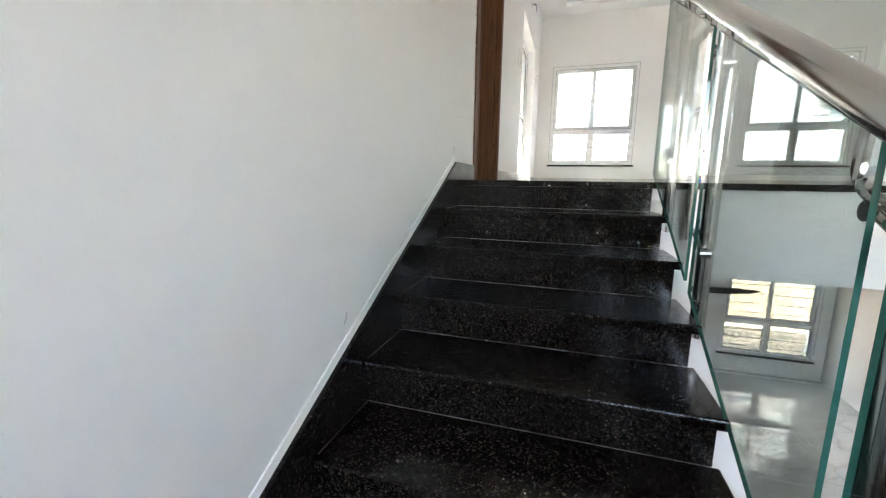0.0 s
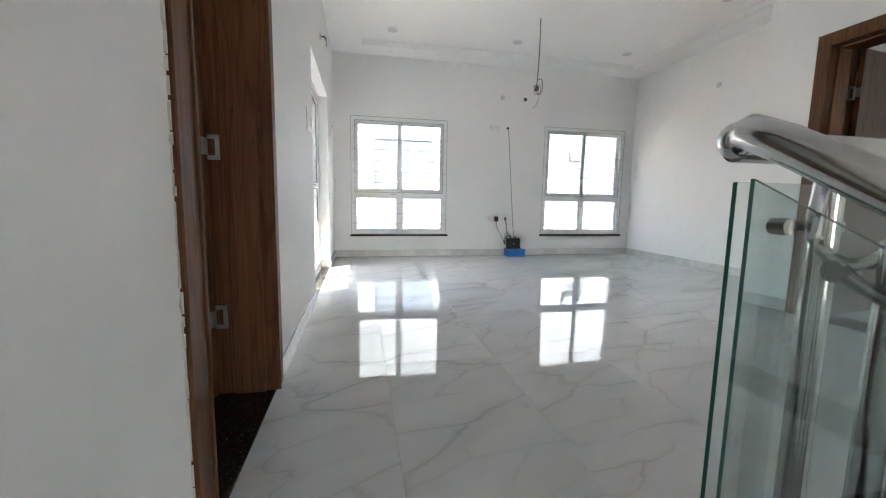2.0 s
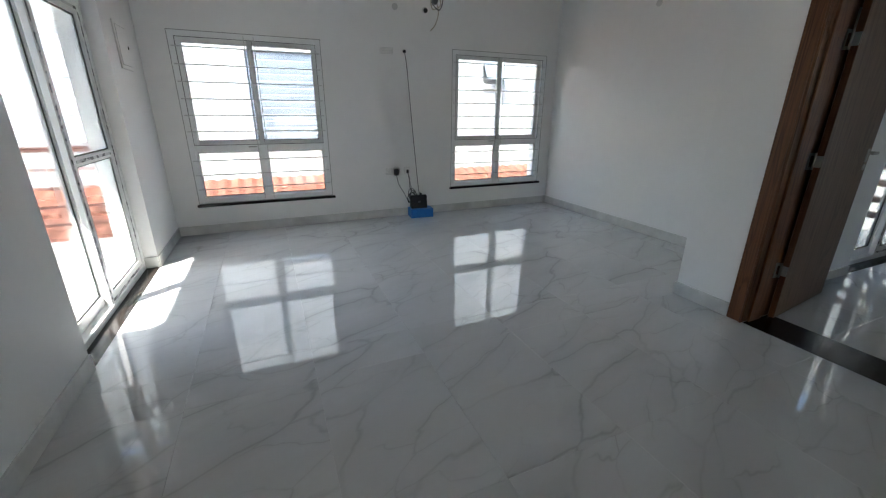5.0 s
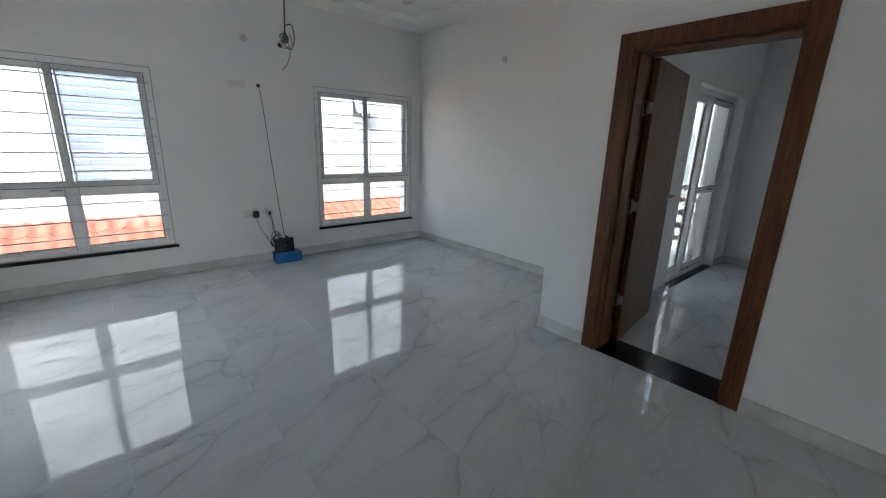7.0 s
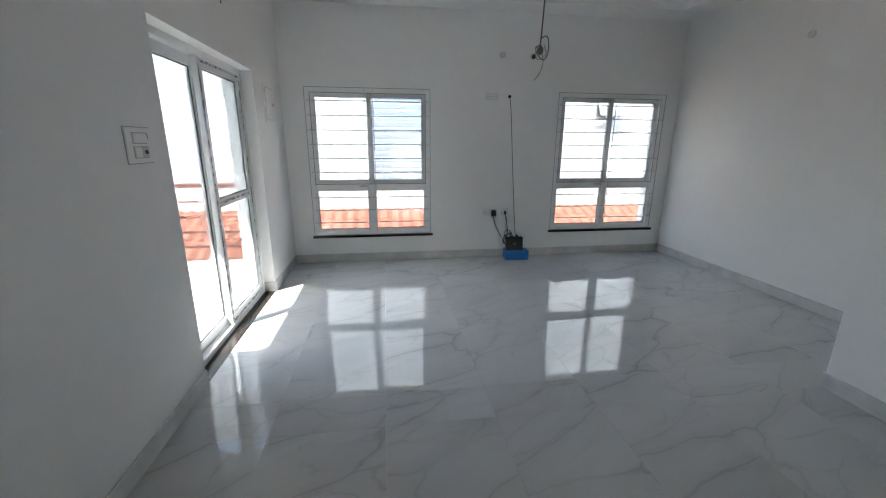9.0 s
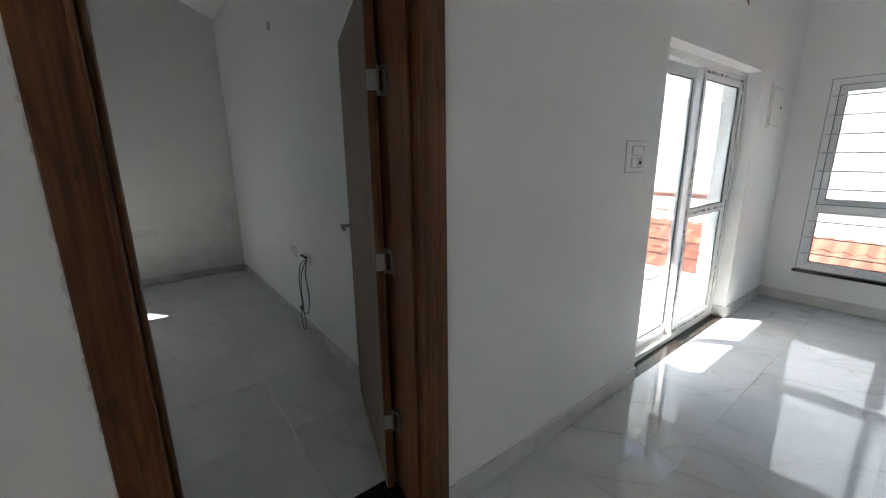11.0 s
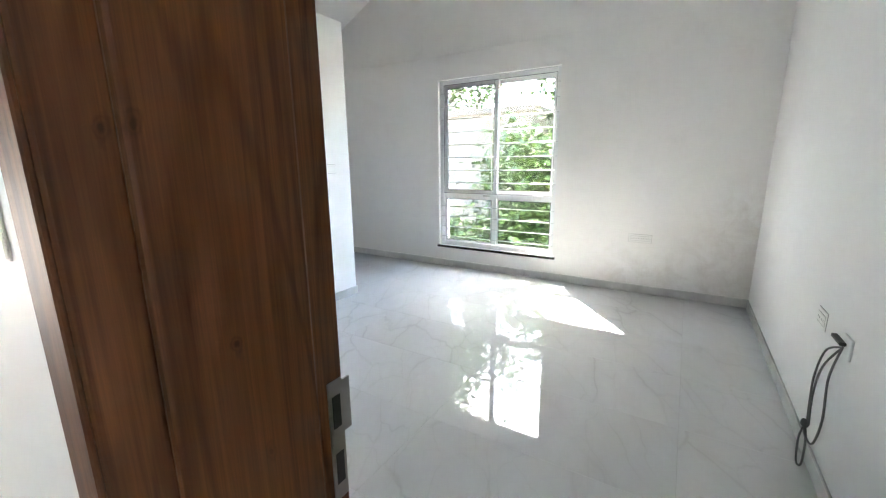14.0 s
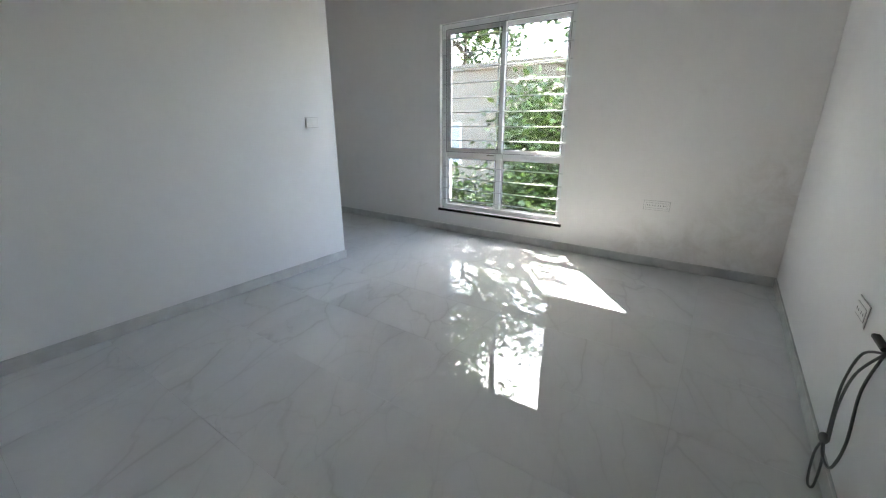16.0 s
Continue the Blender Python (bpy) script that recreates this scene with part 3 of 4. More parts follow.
tube(hr, [(0.59, RY, 0.975), (1.5, RY, 0.975), (DX, RY, 0.975)], 0.032, 24)
part("handrail", hr, M_STEEL, lrail, "polished round steel handrail", True)


# ---------- windows ----------
def ring(bm, x0, x1, z0, z1, w, y0, y1, bevel=0.003):
    """A rectangular frame of bars of width w."""
    box(bm, x0, x0 + w, y0, y1, z0, z1, bevel)
    box(bm, x1 - w, x1, y0, y1, z0, z1, bevel)
    box(bm, x0 + w, x1 - w, y0, y1, z0, z0 + w, bevel)
    box(bm, x0 + w, x1 - w, y0, y1, z1 - w, z1, bevel)
    return bm


def pane(parent, x0, x1, z0, z1, y, mat=None):
    p = part("pane", cube(x0, x1, y - 0.003, y + 0.003, z0, z1), mat or M_GLASS, parent, "window pane tinted to dim the view outside")
    p.visible_shadow = False
    g = part("gasket", ring(bmesh.new(), x0 - 0.001, x1 + 0.001, z0 - 0.001, z1 + 0.001, 0.009, y - 0.009, y - 0.0035, 0), M_GASKET, p)
    return p


def window(name, m, w, h, transom, inner_left, label, n_up=6, n_low=3, sill=True, glazing=None, lip=0.0):
    """Local axes: x along the wall, y outward, z up; the origin is the lower corner at the room's wall face."""
    root = thing(name, label, "window", m=m, kind="structure")
    f = ring(bmesh.new(), 0, w, 0, h, 0.055, 0.004, 0.10)
    box(f, 0.055, w - 0.055, 0.012, 0.10, transom - 0.03, transom + 0.03, 0.003)
    box(f, w / 2 - 0.028, w / 2 + 0.028, 0.012, 0.10, 0.055, transom - 0.03, 0.003)
    part("window_frame", f, M_UPVC, root, "white plastic window frame")
    seal = ring(bmesh.new(), -0.003, w + 0.003, -0.0005, h + 0.003, 0.006, -0.002, 0.0035, 0)
    part("sealant", seal, M_SEAL_SHADE, root, "grey sealant line")
    # solid dark strips stand in for the shade between frame and sashes
    gap = ring(bmesh.new(), 0.0545, w - 0.0545, transom + 0.0285, h - 0.0545, 0.005, 0.006, 0.0115, 0)
    box(gap, w / 2 - 0.030 if inner_left else w / 2 + 0.026, w / 2 - 0.026 if inner_left else w / 2 + 0.030, 0.0185, 0.0215, transom + 0.04, h - 0.06)
    part("track_shadow_gap", gap, M_TRACK_SHADE, root, "dark strip painting the shade of the sliding track")
    for left in (True, False):
        inner = left == inner_left
        y0 = 0.022 if inner else 0.058
        x0, x1 = (0.05, w / 2 + 0.025) if left else (w / 2 - 0.025, w - 0.05)
        s = part("sash", ring(bmesh.new(), x0, x1, transom + 0.025, h - 0.05, 0.048, y0, y0 + 0.034), M_UPVC_SHADED if inner else M_UPVC, root, "sliding white sash in a shaded grey" if inner else "sliding white sash")
        pane(s, x0 + 0.048, x1 - 0.048, transom + 0.073, h - 0.098, y0 + 0.017, glazing)
    for x0, x1 in ((0.055, w / 2 - 0.028), (w / 2 + 0.028, w - 0.055)):
        bead = part("bead", ring(bmesh.new(), x0, x1, 0.055, transom - 0.03, 0.018, 0.03, 0.055, 0.002), M_UPVC, root)
        pane(bead, x0 + 0.018, x1 - 0.018, 0.073, transom - 0.048, 0.045, glazing)
    levels = [transom + 0.173 + 0.1625 * k for k in range(n_up)]
    levels += [0.16 + 0.155 * k if n_low == 3 else 0.12 + 0.14 * k for k in range(n_low)]
    for z in levels:
        part("bar", cyl(bmesh.new(), (0.02, -0.0015, z), (w - 0.02, -0.0015, z), 0.0057, 8), M_BAR, root, "thin steel grille bar")
    for x in (w / 2 - 0.046, w / 2 + 0.05):
        part("upright_bar", cyl(bmesh.new(), (x, 0.0065, 0.02), (x, 0.0065, h - 0.02), 0.0045, 8), M_BAR, root, "thin upright grille bar")
    part("handle", cube(w / 2 - 0.008, w / 2 + 0.008, 0.006, 0.021, transom + 0.35, transom + 0.47, bevel=0.003), M_UPVC, root)
    part("latch", cube(w * 0.4, w * 0.46, 0.001, 0.011, transom + 0.0, transom + 0.012, bevel=0.002), M_SILVER, root)
    if sill:
        part("window_sill", cube(-0.02, w + 0.03, -0.03 - lip, -lip, -0.03, -0.001, bevel=0.004), M_GRANITE, root, "black granite window sill")
        part("sill_board", cube(0.0, w, -lip + 0.001, 0.22, -0.03, -0.002), M_GRANITE, root)
    return root


H = WIN_Z1 - WIN_Z0
window("window_1", pose(WIN1[0], NY, WIN_Z0), WIN1[1] - WIN1[0], H, 0.60, False, "white sliding window with steel grille above a black sill")
window("window_2", pose(WIN2[0], NY, WIN_Z0), WIN2[1] - WIN2[0], H, 0.60, True, "white sliding window with steel grille above a black sill")
window("window_3", pose(BW - 0.05, BWIN[0], BWIN[2], 0, 0, 90), BWIN[1] - BWIN[0], BWIN[3] - BWIN[2], 0.69, True,
       "tall white bedroom window with steel grille facing trees", 8, 4, True, M_BEDGLASS, 0.05)
window("window_4", pose(LWIN[0], NY, LWIN[2]), LWIN[1] - LWIN[0], LWIN[3] - LWIN[2], 0.60, True, "white sliding window of the storey below")


# added window, never in view: it only lets light into the second bedroom
window("window_5", pose(R3E, 2.5, 0.34, 0, 0, -90), 1.9, 1.86, 0.60, True, "unseen white sliding window added to light the second bedroom")


# ---------- sliding doors ----------
def sliding_door(name, m, w, h, label, deep=0.0):
    """Local axes as for a window; the second panel stands on the room side and has a middle rail."""
    root = thing(name, label, "sliding door", m=m, kind="structure")
    y = 0.10
    part("door_frame", ring(bmesh.new(), 0, w, 0, h, 0.045, y, y + 0.10), M_UPVC, root, "white plastic door frame")
    part("threshold", cube(0, w, 0, y + 0.14, -0.03, 0.003, bevel=0.002), M_GRANITE, root, "black granite threshold strip")
    back = part("door_panel", ring(bmesh.new(), 0.04, w / 2 + 0.04, 0.04, h - 0.04, 0.075, y + 0.055, y + 0.092), M_UPVC, root, "white framed glass panel")
    pane(back, 0.115, w / 2 - 0.035, 0.115, h - 0.115, y + 0.073)
    f = ring(bmesh.new(), w / 2 - 0.04, w - 0.04, 0.04, h - 0.04, 0.075, y + 0.008, y + 0.045)
    box(f, w / 2 + 0.035, w - 0.115, y + 0.010, y + 0.043, 0.98, 1.04, 0.003)
    front = part("door_panel", f, M_UPVC, root, "white framed glass panel with a middle rail")
    pane(front, w / 2 + 0.035, w - 0.115, 0.115, 0.98, y + 0.027)
    pane(front, w / 2 + 0.035, w - 0.115, 1.04, h - 0.115, y + 0.027)
    t = bmesh.new()
    box(t, w / 2 - 0.030, w / 2 - 0.014, y + 0.0045, y + 0.0075, 0.08, h - 0.09)
    box(t, w - 0.062, w - 0.047, y + 0.0045, y + 0.0075, 0.08, h - 0.09)
    box(t, w / 2 + 0.0, w - 0.075, y + 0.0045, y + 0.0075, h - 0.078, h - 0.060)
    box(t, w / 2 + 0.0, w - 0.075, y + 0.0045, y + 0.0075, 0.056, 0.074)
    box(t, w / 2 + 0.04, w - 0.12, y + 0.0065, y + 0.0095, 1.0, 1.02)
    part("tape", t, M_TAPE, front, "printed protective tape left on the frame")
    part("pull_handle", cube(0.055, 0.075, y + 0.03, y + 0.054, 0.95, 1.15, bevel=0.004), M_UPVC, back)
    return root


sliding_door("sliding_door_1", pose(LX, SLIDE[0], 0, 0, 0, 90), SLIDE[1] - SLIDE[0], 2.07, "white framed glass sliding door to the balcony")
sliding_door("sliding_door_2", pose(SDR[0], R3N, 0), SDR[1] - SDR[0], 2.07, "white framed glass sliding door of the right bedroom")
sliding_door("sliding_door_3", pose(RX, LSD[1], LOW, 0, 0, -90), LSD[1] - LSD[0], 2.07, "white framed glass sliding door of the storey below")


# ---------- wooden doors ----------
def wooden_door(name, m, w, h, depth, leaf_angle, label, flip=False):
    """Local axes: x along the wall from the latch jamb to the hinge jamb, y into the room beyond, z up; origin at the hall's wall face."""
    root = thing(name, label, "door", m=m, kind="structure")
    fw = 0.10
    j = bmesh.new()
    for x0, x1, st0, st1 in ((0, fw, fw, depth - 0.06), (w - fw, w, w - fw - 0.016, depth - 0.115)):
        box(j, x0, x1, -0.014, depth, 0, h, 0.004)
        box(j, st0, st0 + 0.016, 0.04, st1, 0, h - fw, 0.006, 2)
    part("jamb", j, M_FRAME, root, "brown grained wooden door jambs")
    hd = bmesh.new()
    box(hd, fw, w - fw, -0.014, depth, h - fw, h, 0.004)
    box(hd, fw + 0.016, w - fw - 0.016, 0.045, depth - 0.135, h - fw - 0.016, h - fw, 0.006, 2)
    part("head", hd, M_FRAME, root, "brown grained wooden door head")
    mo = bmesh.new()
    for x0, x1 in ((fw - 0.014, fw - 0.002), (w - fw + 0.002, w - fw + 0.014)):
        box(mo, x0, x1, -0.020, -0.013, 0, h - fw + 0.014, 0.002)
    box(mo, fw - 0.002, w - fw + 0.002, -0.020, -0.013, h - fw + 0.002, h - fw + 0.014, 0.002)
    part("moulding", mo, M_FRAME, root)
    part("threshold", cube(fw, w - fw, 0.0, depth + 0.01, -0.03, 0.004, bevel=0.002), M_GRANITE, root, "black granite threshold")
    lw, lh, th = w - 2 * fw + 0.012, h - fw - 0.012, 0.036
    hx, hy = w - fw - 0.057, depth - 0.048
    leaf = part("leaf", cube(-lw, 0, 0.0, th, 0.012, lh, bevel=0.002), M_LEAF, root, "grey-brown veneered door leaf standing open")
    leaf.matrix_local = pose(hx, hy, 0, 0, 0, -leaf_angle)
    edge = cube(-lw - 0.0035, -lw - 0.0005, 0.002, th - 0.002, 0.014, lh - 0.002)
    part("edge_band", edge, M_FRAME, leaf, "brown edge band")
    part("edge_band", cube(0.0005, 0.003, 0.002, th - 0.002, 0.014, lh - 0.002), M_FRAME, leaf, "brown edge band")
    for s in (-1, 1):
        y = 0 if s < 0 else th
        hb = bmesh.new()
        box(hb, -lw + 0.04, -lw + 0.075, min(y, y + s * 0.006), max(y, y + s * 0.006), 1.02, 1.11, 0.003)
        cyl(hb, (-lw + 0.057, y, 1.085), (-lw + 0.057, y + s * 0.05, 1.085), 0.009, 12)
        box(hb, -lw + 0.048, -lw + 0.17, min(y + s * 0.04, y + s * 0.056), max(y + s * 0.04, y + s * 0.056), 1.076, 1.094, 0.004)
        cyl(hb, (-lw + 0.057, y, 0.985), (-lw + 0.057, y + s * 0.008, 0.985), 0.02, 14)
        part("lever_handle", hb, M_SILVER, leaf, "brushed nickel lever handle", True)
    for z in (0.35, 1.06, 1.72):
        hb = bmesh.new()
        ky = depth - 0.056
        for k0, k1 in ((-0.05, -0.019), (-0.018, 0.018), (0.019, 0.05)):
            cyl(hb, (w - fw - 0.018, ky, z + k0), (w - fw - 0.018, ky, z + k1), 0.0065, 12)
        px = w - fw - 0.012, w - fw - 0.0005
        box(hb, *px, ky - 0.045, ky, z + 0.034, z + 0.05)
        box(hb, *px, ky - 0.045, ky, z - 0.05, z - 0.034)
        box(hb, *px, ky - 0.045, ky - 0.030, z - 0.034, z + 0.034)
        part("hinge", hb, M_SILVER, root, "bright steel butt hinge", True)
        hp = cube(0.0032, 0.0052, 0.001, th - 0.001, z - 0.034, z + 0.034)
        for sz in (-0.02, 0.02):
            cyl(hp, (0.005, th * 0.4, z + sz), (0.0062, th * 0.4, z + sz), 0.004, 10)
        part("hinge_plate", hp, M_SILVER, leaf, "bright steel hinge plate with screws", True)
    bolt = bmesh.new()
    cyl(bolt, (w - fw - 0.012, depth - 0.015, h - fw - 0.34), (w - fw - 0.012, depth - 0.015, h - fw - 0.12), 0.006, 10)
    box(bolt, w - fw - 0.006, w - fw - 0.0005, depth - 0.03, depth - 0.001, h - fw - 0.30, h - fw - 0.16, 0.001)
    part("tower_bolt", bolt, M_SILVER, root, "bright steel tower bolt", True)
    sp = bmesh.new()
    box(sp, fw + 0.0005, fw + 0.003, depth - 0.034, depth - 0.006, 0.87, 1.08)
    box(sp, fw + 0.0005, fw + 0.003, depth - 0.006, depth + 0.010, 0.985, 1.075)
    part("strike_plate", sp, M_SILVER, root, "steel strike plate with a lip")
    ho = bmesh.new()
    for z in (0.90, 1.0):
        box(ho, fw + 0.0032, fw + 0.0042, depth - 0.028, depth - 0.012, z, z + 0.055)
    part("strike_hole", ho, M_BLACK, root)
    if flip:
        for o in root.children_recursive:
            o.data.transform(Matrix.Translation((0 if o == leaf or o.parent == leaf else w, 0, 0)) @ Matrix.Diagonal((-1, 1, 1, 1)))
            o.data.flip_normals()
        leaf.matrix_local = pose(w - hx, hy, 0, 0, 0, leaf_angle)
    return root


wooden_door("door_1", Matrix.Translation((LX, DOOR_L[0], 0)) @ pose(0, 0, 0, 0, 0, 90), DOOR_L[1] - DOOR_L[0], DOOR_H, T + 0.015, 108, "brown wooden door frame with a veneered leaf open inwards")
wooden_door("door_2", pose(DX, DOOR_R[1], 0, 0, 0, -90), DOOR_R[1] - DOOR_R[0], DOOR_H, T + 0.015, 97, "brown wooden door frame with a grey-brown leaf standing open", True)


rng = random.Random(4)
pl = bmesh.new()
z = 0.10
while z < 2.12:
    dz = rng.uniform(0.015, 0.06)
    w0 = rng.uniform(0.003, 0.010)
    prism(pl, [(DOOR_L[0] - 0.001, z), (DOOR_L[0] - 0.001, z + dz), (DOOR_L[0] - w0 * rng.uniform(.3, 1), z + dz * .9), (DOOR_L[0] - w0, z + dz * .4), (DOOR_L[0] - w0 * rng.uniform(.2, .9), z)], "x", LX, LX + rng.uniform(0.002, 0.006))
    z += dz * rng.uniform(0.9, 1.25)
structure("plaster_edge", pl, M_PLASTER, "chipped rough plaster edge beside the door frame", "plaster edge")
for y, z, a in ((1.245, -0.446, 0.5), (2.452, 0.165, 0.6), (2.625, 0.372, 0.1)):
    mk = bmesh.new()
    tube(mk, smooth_path([(LX + 0.0008, y - 0.012 * a, z - 0.03 * a), (LX + 0.0012, y + 0.004, z), (LX + 0.0008, y + 0.012, z + 0.03 * a + 0.004)], 4), 0.0011, 5)
    structure("wall_mark", mk, M_PENCIL, "faint grey pencil mark on the wall", "wall mark")


# ---------- outside ----------
structure("ground", cube(-400, 400, -400, 400, -3.9, -3.6), M_GROUND, "pale dry ground around the house", "ground")

# balcony west of the hall
balcony = cube(-2.15, LX - T, BN + T, 8.45, -0.25, -0.03)
structure("balcony_floor", balcony, M_BALCTILE, "pale tiled balcony floor", "balcony")
structure("balcony_canopy", cube(-2.08, LX - T, BN + T, NY + T, 2.93, 3.08), M_FACADE, "white concrete canopy over the balcony", "canopy")
structure("balcony_right_floor", cube(RX + T, R3E + T, PY, 6.9, -0.25, -0.03), M_BALCTILE, "pale tiled balcony floor", "balcony")


def bar_railing(name, p0, p1, label, rails=4, height=0.95, spacing=0.75, deep=0.03):
    p0, p1 = Vector(p0), Vector(p1)
    root = thing(name, label, "railing")
    n = max(2, round((p1 - p0).length / spacing) + 1)
    for k in range(n):
        p = p0.lerp(p1, k / (n - 1))
        part("post", cube(p.x - 0.02, p.x + 0.02, p.y - 0.02, p.y + 0.02, p.z, p.z + height, bevel=0.002), M_RAILBROWN, root)
    d = Vector((abs(p1.x - p0.x), abs(p1.y - p0.y), 0)).normalized()
    for k in range(rails):
        z = p0.z + height * (0.2 + 0.2 * k)
        h = 0.012 + 0.018 * d.y, 0.012 + 0.018 * d.x
        part("rail", cube(min(p0.x, p1.x) - 0.001, max(p0.x, p1.x) + 0.001, min(p0.y, p1.y) - 0.012, max(p0.y, p1.y) + 0.012, z, z + deep)
             if d.x > d.y else cube(p0.x - 0.012, p0.x + 0.012, min(p0.y, p1.y), max(p0.y, p1.y), z, z + deep), M_RAILBROWN, root)
    w = 0.035
    part("top_rail", cube(min(p0.x, p1.x) - w, max(p0.x, p1.x) + w, min(p0.y, p1.y) - w, max(p0.y, p1.y) + w, p0.z + height, p0.z + height + 0.05, bevel=0.004), M_RAILBROWN, root)
    return root


bar_railing("balcony_railing", (-2.08, 8.36, -0.03), (LX - T - 0.05, 8.36, -0.03), "brown painted steel railing with flat bars on the balcony")
bar_railing("balcony_railing", (-2.1, BN + T + 0.05, -0.03), (-2.1, 8.30, -0.03), "brown painted steel railing along the balcony side")
bar_railing("balcony_railing", (RX + T + 0.06, 6.8, -0.03), (R3E + 0.2, 6.8, -0.03), "brown steel railing of the second balcony", 4, 0.95, 0.75, 0.07)

bar_railing("balcony_railing", (7.05, PY + 0.05, -0.03), (7.05, 6.72, -0.03), "brown flat-bar steel railing at the balcony end", 4, 0.95, 0.75, 0.075)
east = thing("house", "plain white rendered house beyond the second balcony", "house")
part("wall", cube(11.5, 16, -3, 12.8, -3.6, 4.6), M_FACADE, east, "white rendered wall")
part("parapet", cube(11.4, 16.1, -3.1, 12.9, 4.601, 4.8, bevel=0.01), M_FACADE, east)
ew = part("window", ring(bmesh.new(), 6.6, 7.9, 0.6, 2.0, 0.07, -0.04, 0.03), M_UPVC, east)
ew.data.transform(Matrix.Translation((11.47, 0, 0)) @ Matrix.Rotation(math.pi / 2, 4, "Z"))
part("pane", cube(11.485, 11.499, 6.66, 7.84, 0.66, 1.94), M_BLUEGLASS, ew)

# house to the north, with a tiled lean-to roof
FY = 14.0
house = thing("house", "white rendered neighbouring house with a tiled lean-to roof", "house")
front = wall("front_wall", "y", FY, FY + 0.3, -16, 18, -3.6, 7.0, [(0.3, 2.1, 0.5, 2.62), (6.45, 7.15, 2.05, 2.72), (-7.0, -5.2, 0.4, 2.4)], M_FACADE)
front.parent = house
for key in ("category", "kind"):
    del front[key]
part("wall", cube(-16, 18, FY + 0.31, FY + 6, -3.6, 7.0), M_FACADE, house, "white rendered wall")
part("coping", cube(-16.1, 18.1, FY - 0.1, FY + 6.1, 7.0, 7.2), M_FACADE, house)
sh = part("shutter", cube(0.3, 2.1, FY + 0.035, FY + 0.2, 0.5, 2.62), M_BLUEGLASS, house, "blue-grey ribbed shutter")
for k in range(14):
    z = 0.51 + k * 0.15
    part("slat", prism(bmesh.new(), [(FY + 0.034, z), (FY + 0.034, z + 0.14), (FY + 0.018, z + 0.12), (FY + 0.027, z + 0.02)], "x", 0.3, 2.1), M_BLUEGLASS, sh)
part("window_frame", ring(bmesh.new(), 0.2, 2.2, 0.40, 2.72, 0.10, FY - 0.02, FY + 0.03), M_FACADE, house)
tw = part("window", ring(bmesh.new(), 6.45, 7.15, 2.05, 2.72, 0.05, FY + 0.02, FY + 0.08), M_UPVC, house, "small top-hung window standing open")
sash = bmesh.new()
ring(sash, 0, 0.62, -0.56, 0, 0.045, -0.02, 0.02)
box(sash, 0.045, 0.575, -0.006, 0.006, -0.515, -0.045)
bmesh.ops.transform(sash, matrix=pose(6.49, FY + 0.0, 2.68, -32, 0, 0), verts=sash.verts)
part("sash", sash, M_BLUEGLASS, tw, "blue-grey open sash")
part("ledge", cube(6.42, 7.2, FY - 0.07, FY, 1.97, 2.02), M_FACADE, house)
win = part("window", ring(bmesh.new(), -7.0, -5.2, 0.4, 2.4, 0.06, FY + 0.05, FY + 0.12), M_UPVC, house)
part("pane", cube(-6.94, -5.26, FY + 0.16, FY + 0.17, 0.46, 2.34), M_BLUEGLASS, win)

RIDGE, EAVE = (FY, -0.26), (12.1, -1.05)
roof_t = thing("lean_to_roof", "orange clay pantile lean-to roof below the windows", "roof", kind="structure")
fall = math.atan2(RIDGE[1] - EAVE[1], RIDGE[0] - EAVE[0])
part("deck", prism(bmesh.new(), [(RIDGE[0], RIDGE[1] - 0.06), (EAVE[0], EAVE[1] - 0.06), (EAVE[0], EAVE[1] - 0.16), (RIDGE[0], RIDGE[1] - 0.16)], "x", -9.0, 8.4), M_FACADE, roof_t)
part("wall_below", cube(-9.0, 8.4, EAVE[0] + 0.2, FY - 0.01, -3.6, -1.0), M_TAN, roof_t, "tan wall under the lean-to roof")
TW, TL = 0.29, 0.5
tile = bmesh.new()
cols = 8
rows_v = []
for yy, zz in ((0, 0.0), (TL, -0.012)):
    for off in (0.0, -0.014):
        rows_v.append([tile.verts.new((TW * i / cols, yy, zz + off + 0.028 * math.sin(2 * math.pi * i / cols))) for i in range(cols + 1)])
for a, b in ((0, 2), (1, 3), (0, 1), (2, 3)):
    for i in range(cols):
        tile.faces.new((rows_v[a][i], rows_v[a][i + 1], rows_v[b][i + 1], rows_v[b][i]))
tile_me = data_from("roof_tile", tile, M_ROOFTILE, True)
length = math.hypot(RIDGE[0] - EAVE[0], RIDGE[1] - EAVE[1])
for r in range(4):
    for i in range(60):
        o = new("roof_tile", tile_me)
        o.parent = roof_t
        s = r * length / 4
        o.matrix_local = Matrix.Translation((-9.0 + i * TW, EAVE[0] + s * math.cos(fall), EAVE[1] + s * math.sin(fall) + 0.01)) @ Matrix.Rotation(fall + 0.02, 4, "X")

# cream house and trees west of the bedroom
cream = thing("house", "cream rendered low house behind the trees", "house")
part("wall", cube(-17, -11.0, -14, -0.2, -3.6, 2.75), M_CREAM, cream, "weathered cream wall")
part("parapet", cube(-17.1, -10.9, -14.1, -0.1, 2.751, 2.9), M_CREAM, cream)
cw = part("window", ring(bmesh.new(), -4.0, -2.9, 0.2, 1.4, 0.06, -0.03, 0.05), M_UPVC, cream)
cw.data.transform(pose(-11.0, 0, 0, 0, 0, 90))
part("pane", cube(-10.999, -10.985, -3.94, -2.96, 0.26, 1.34), M_BLUEGLASS, cw)


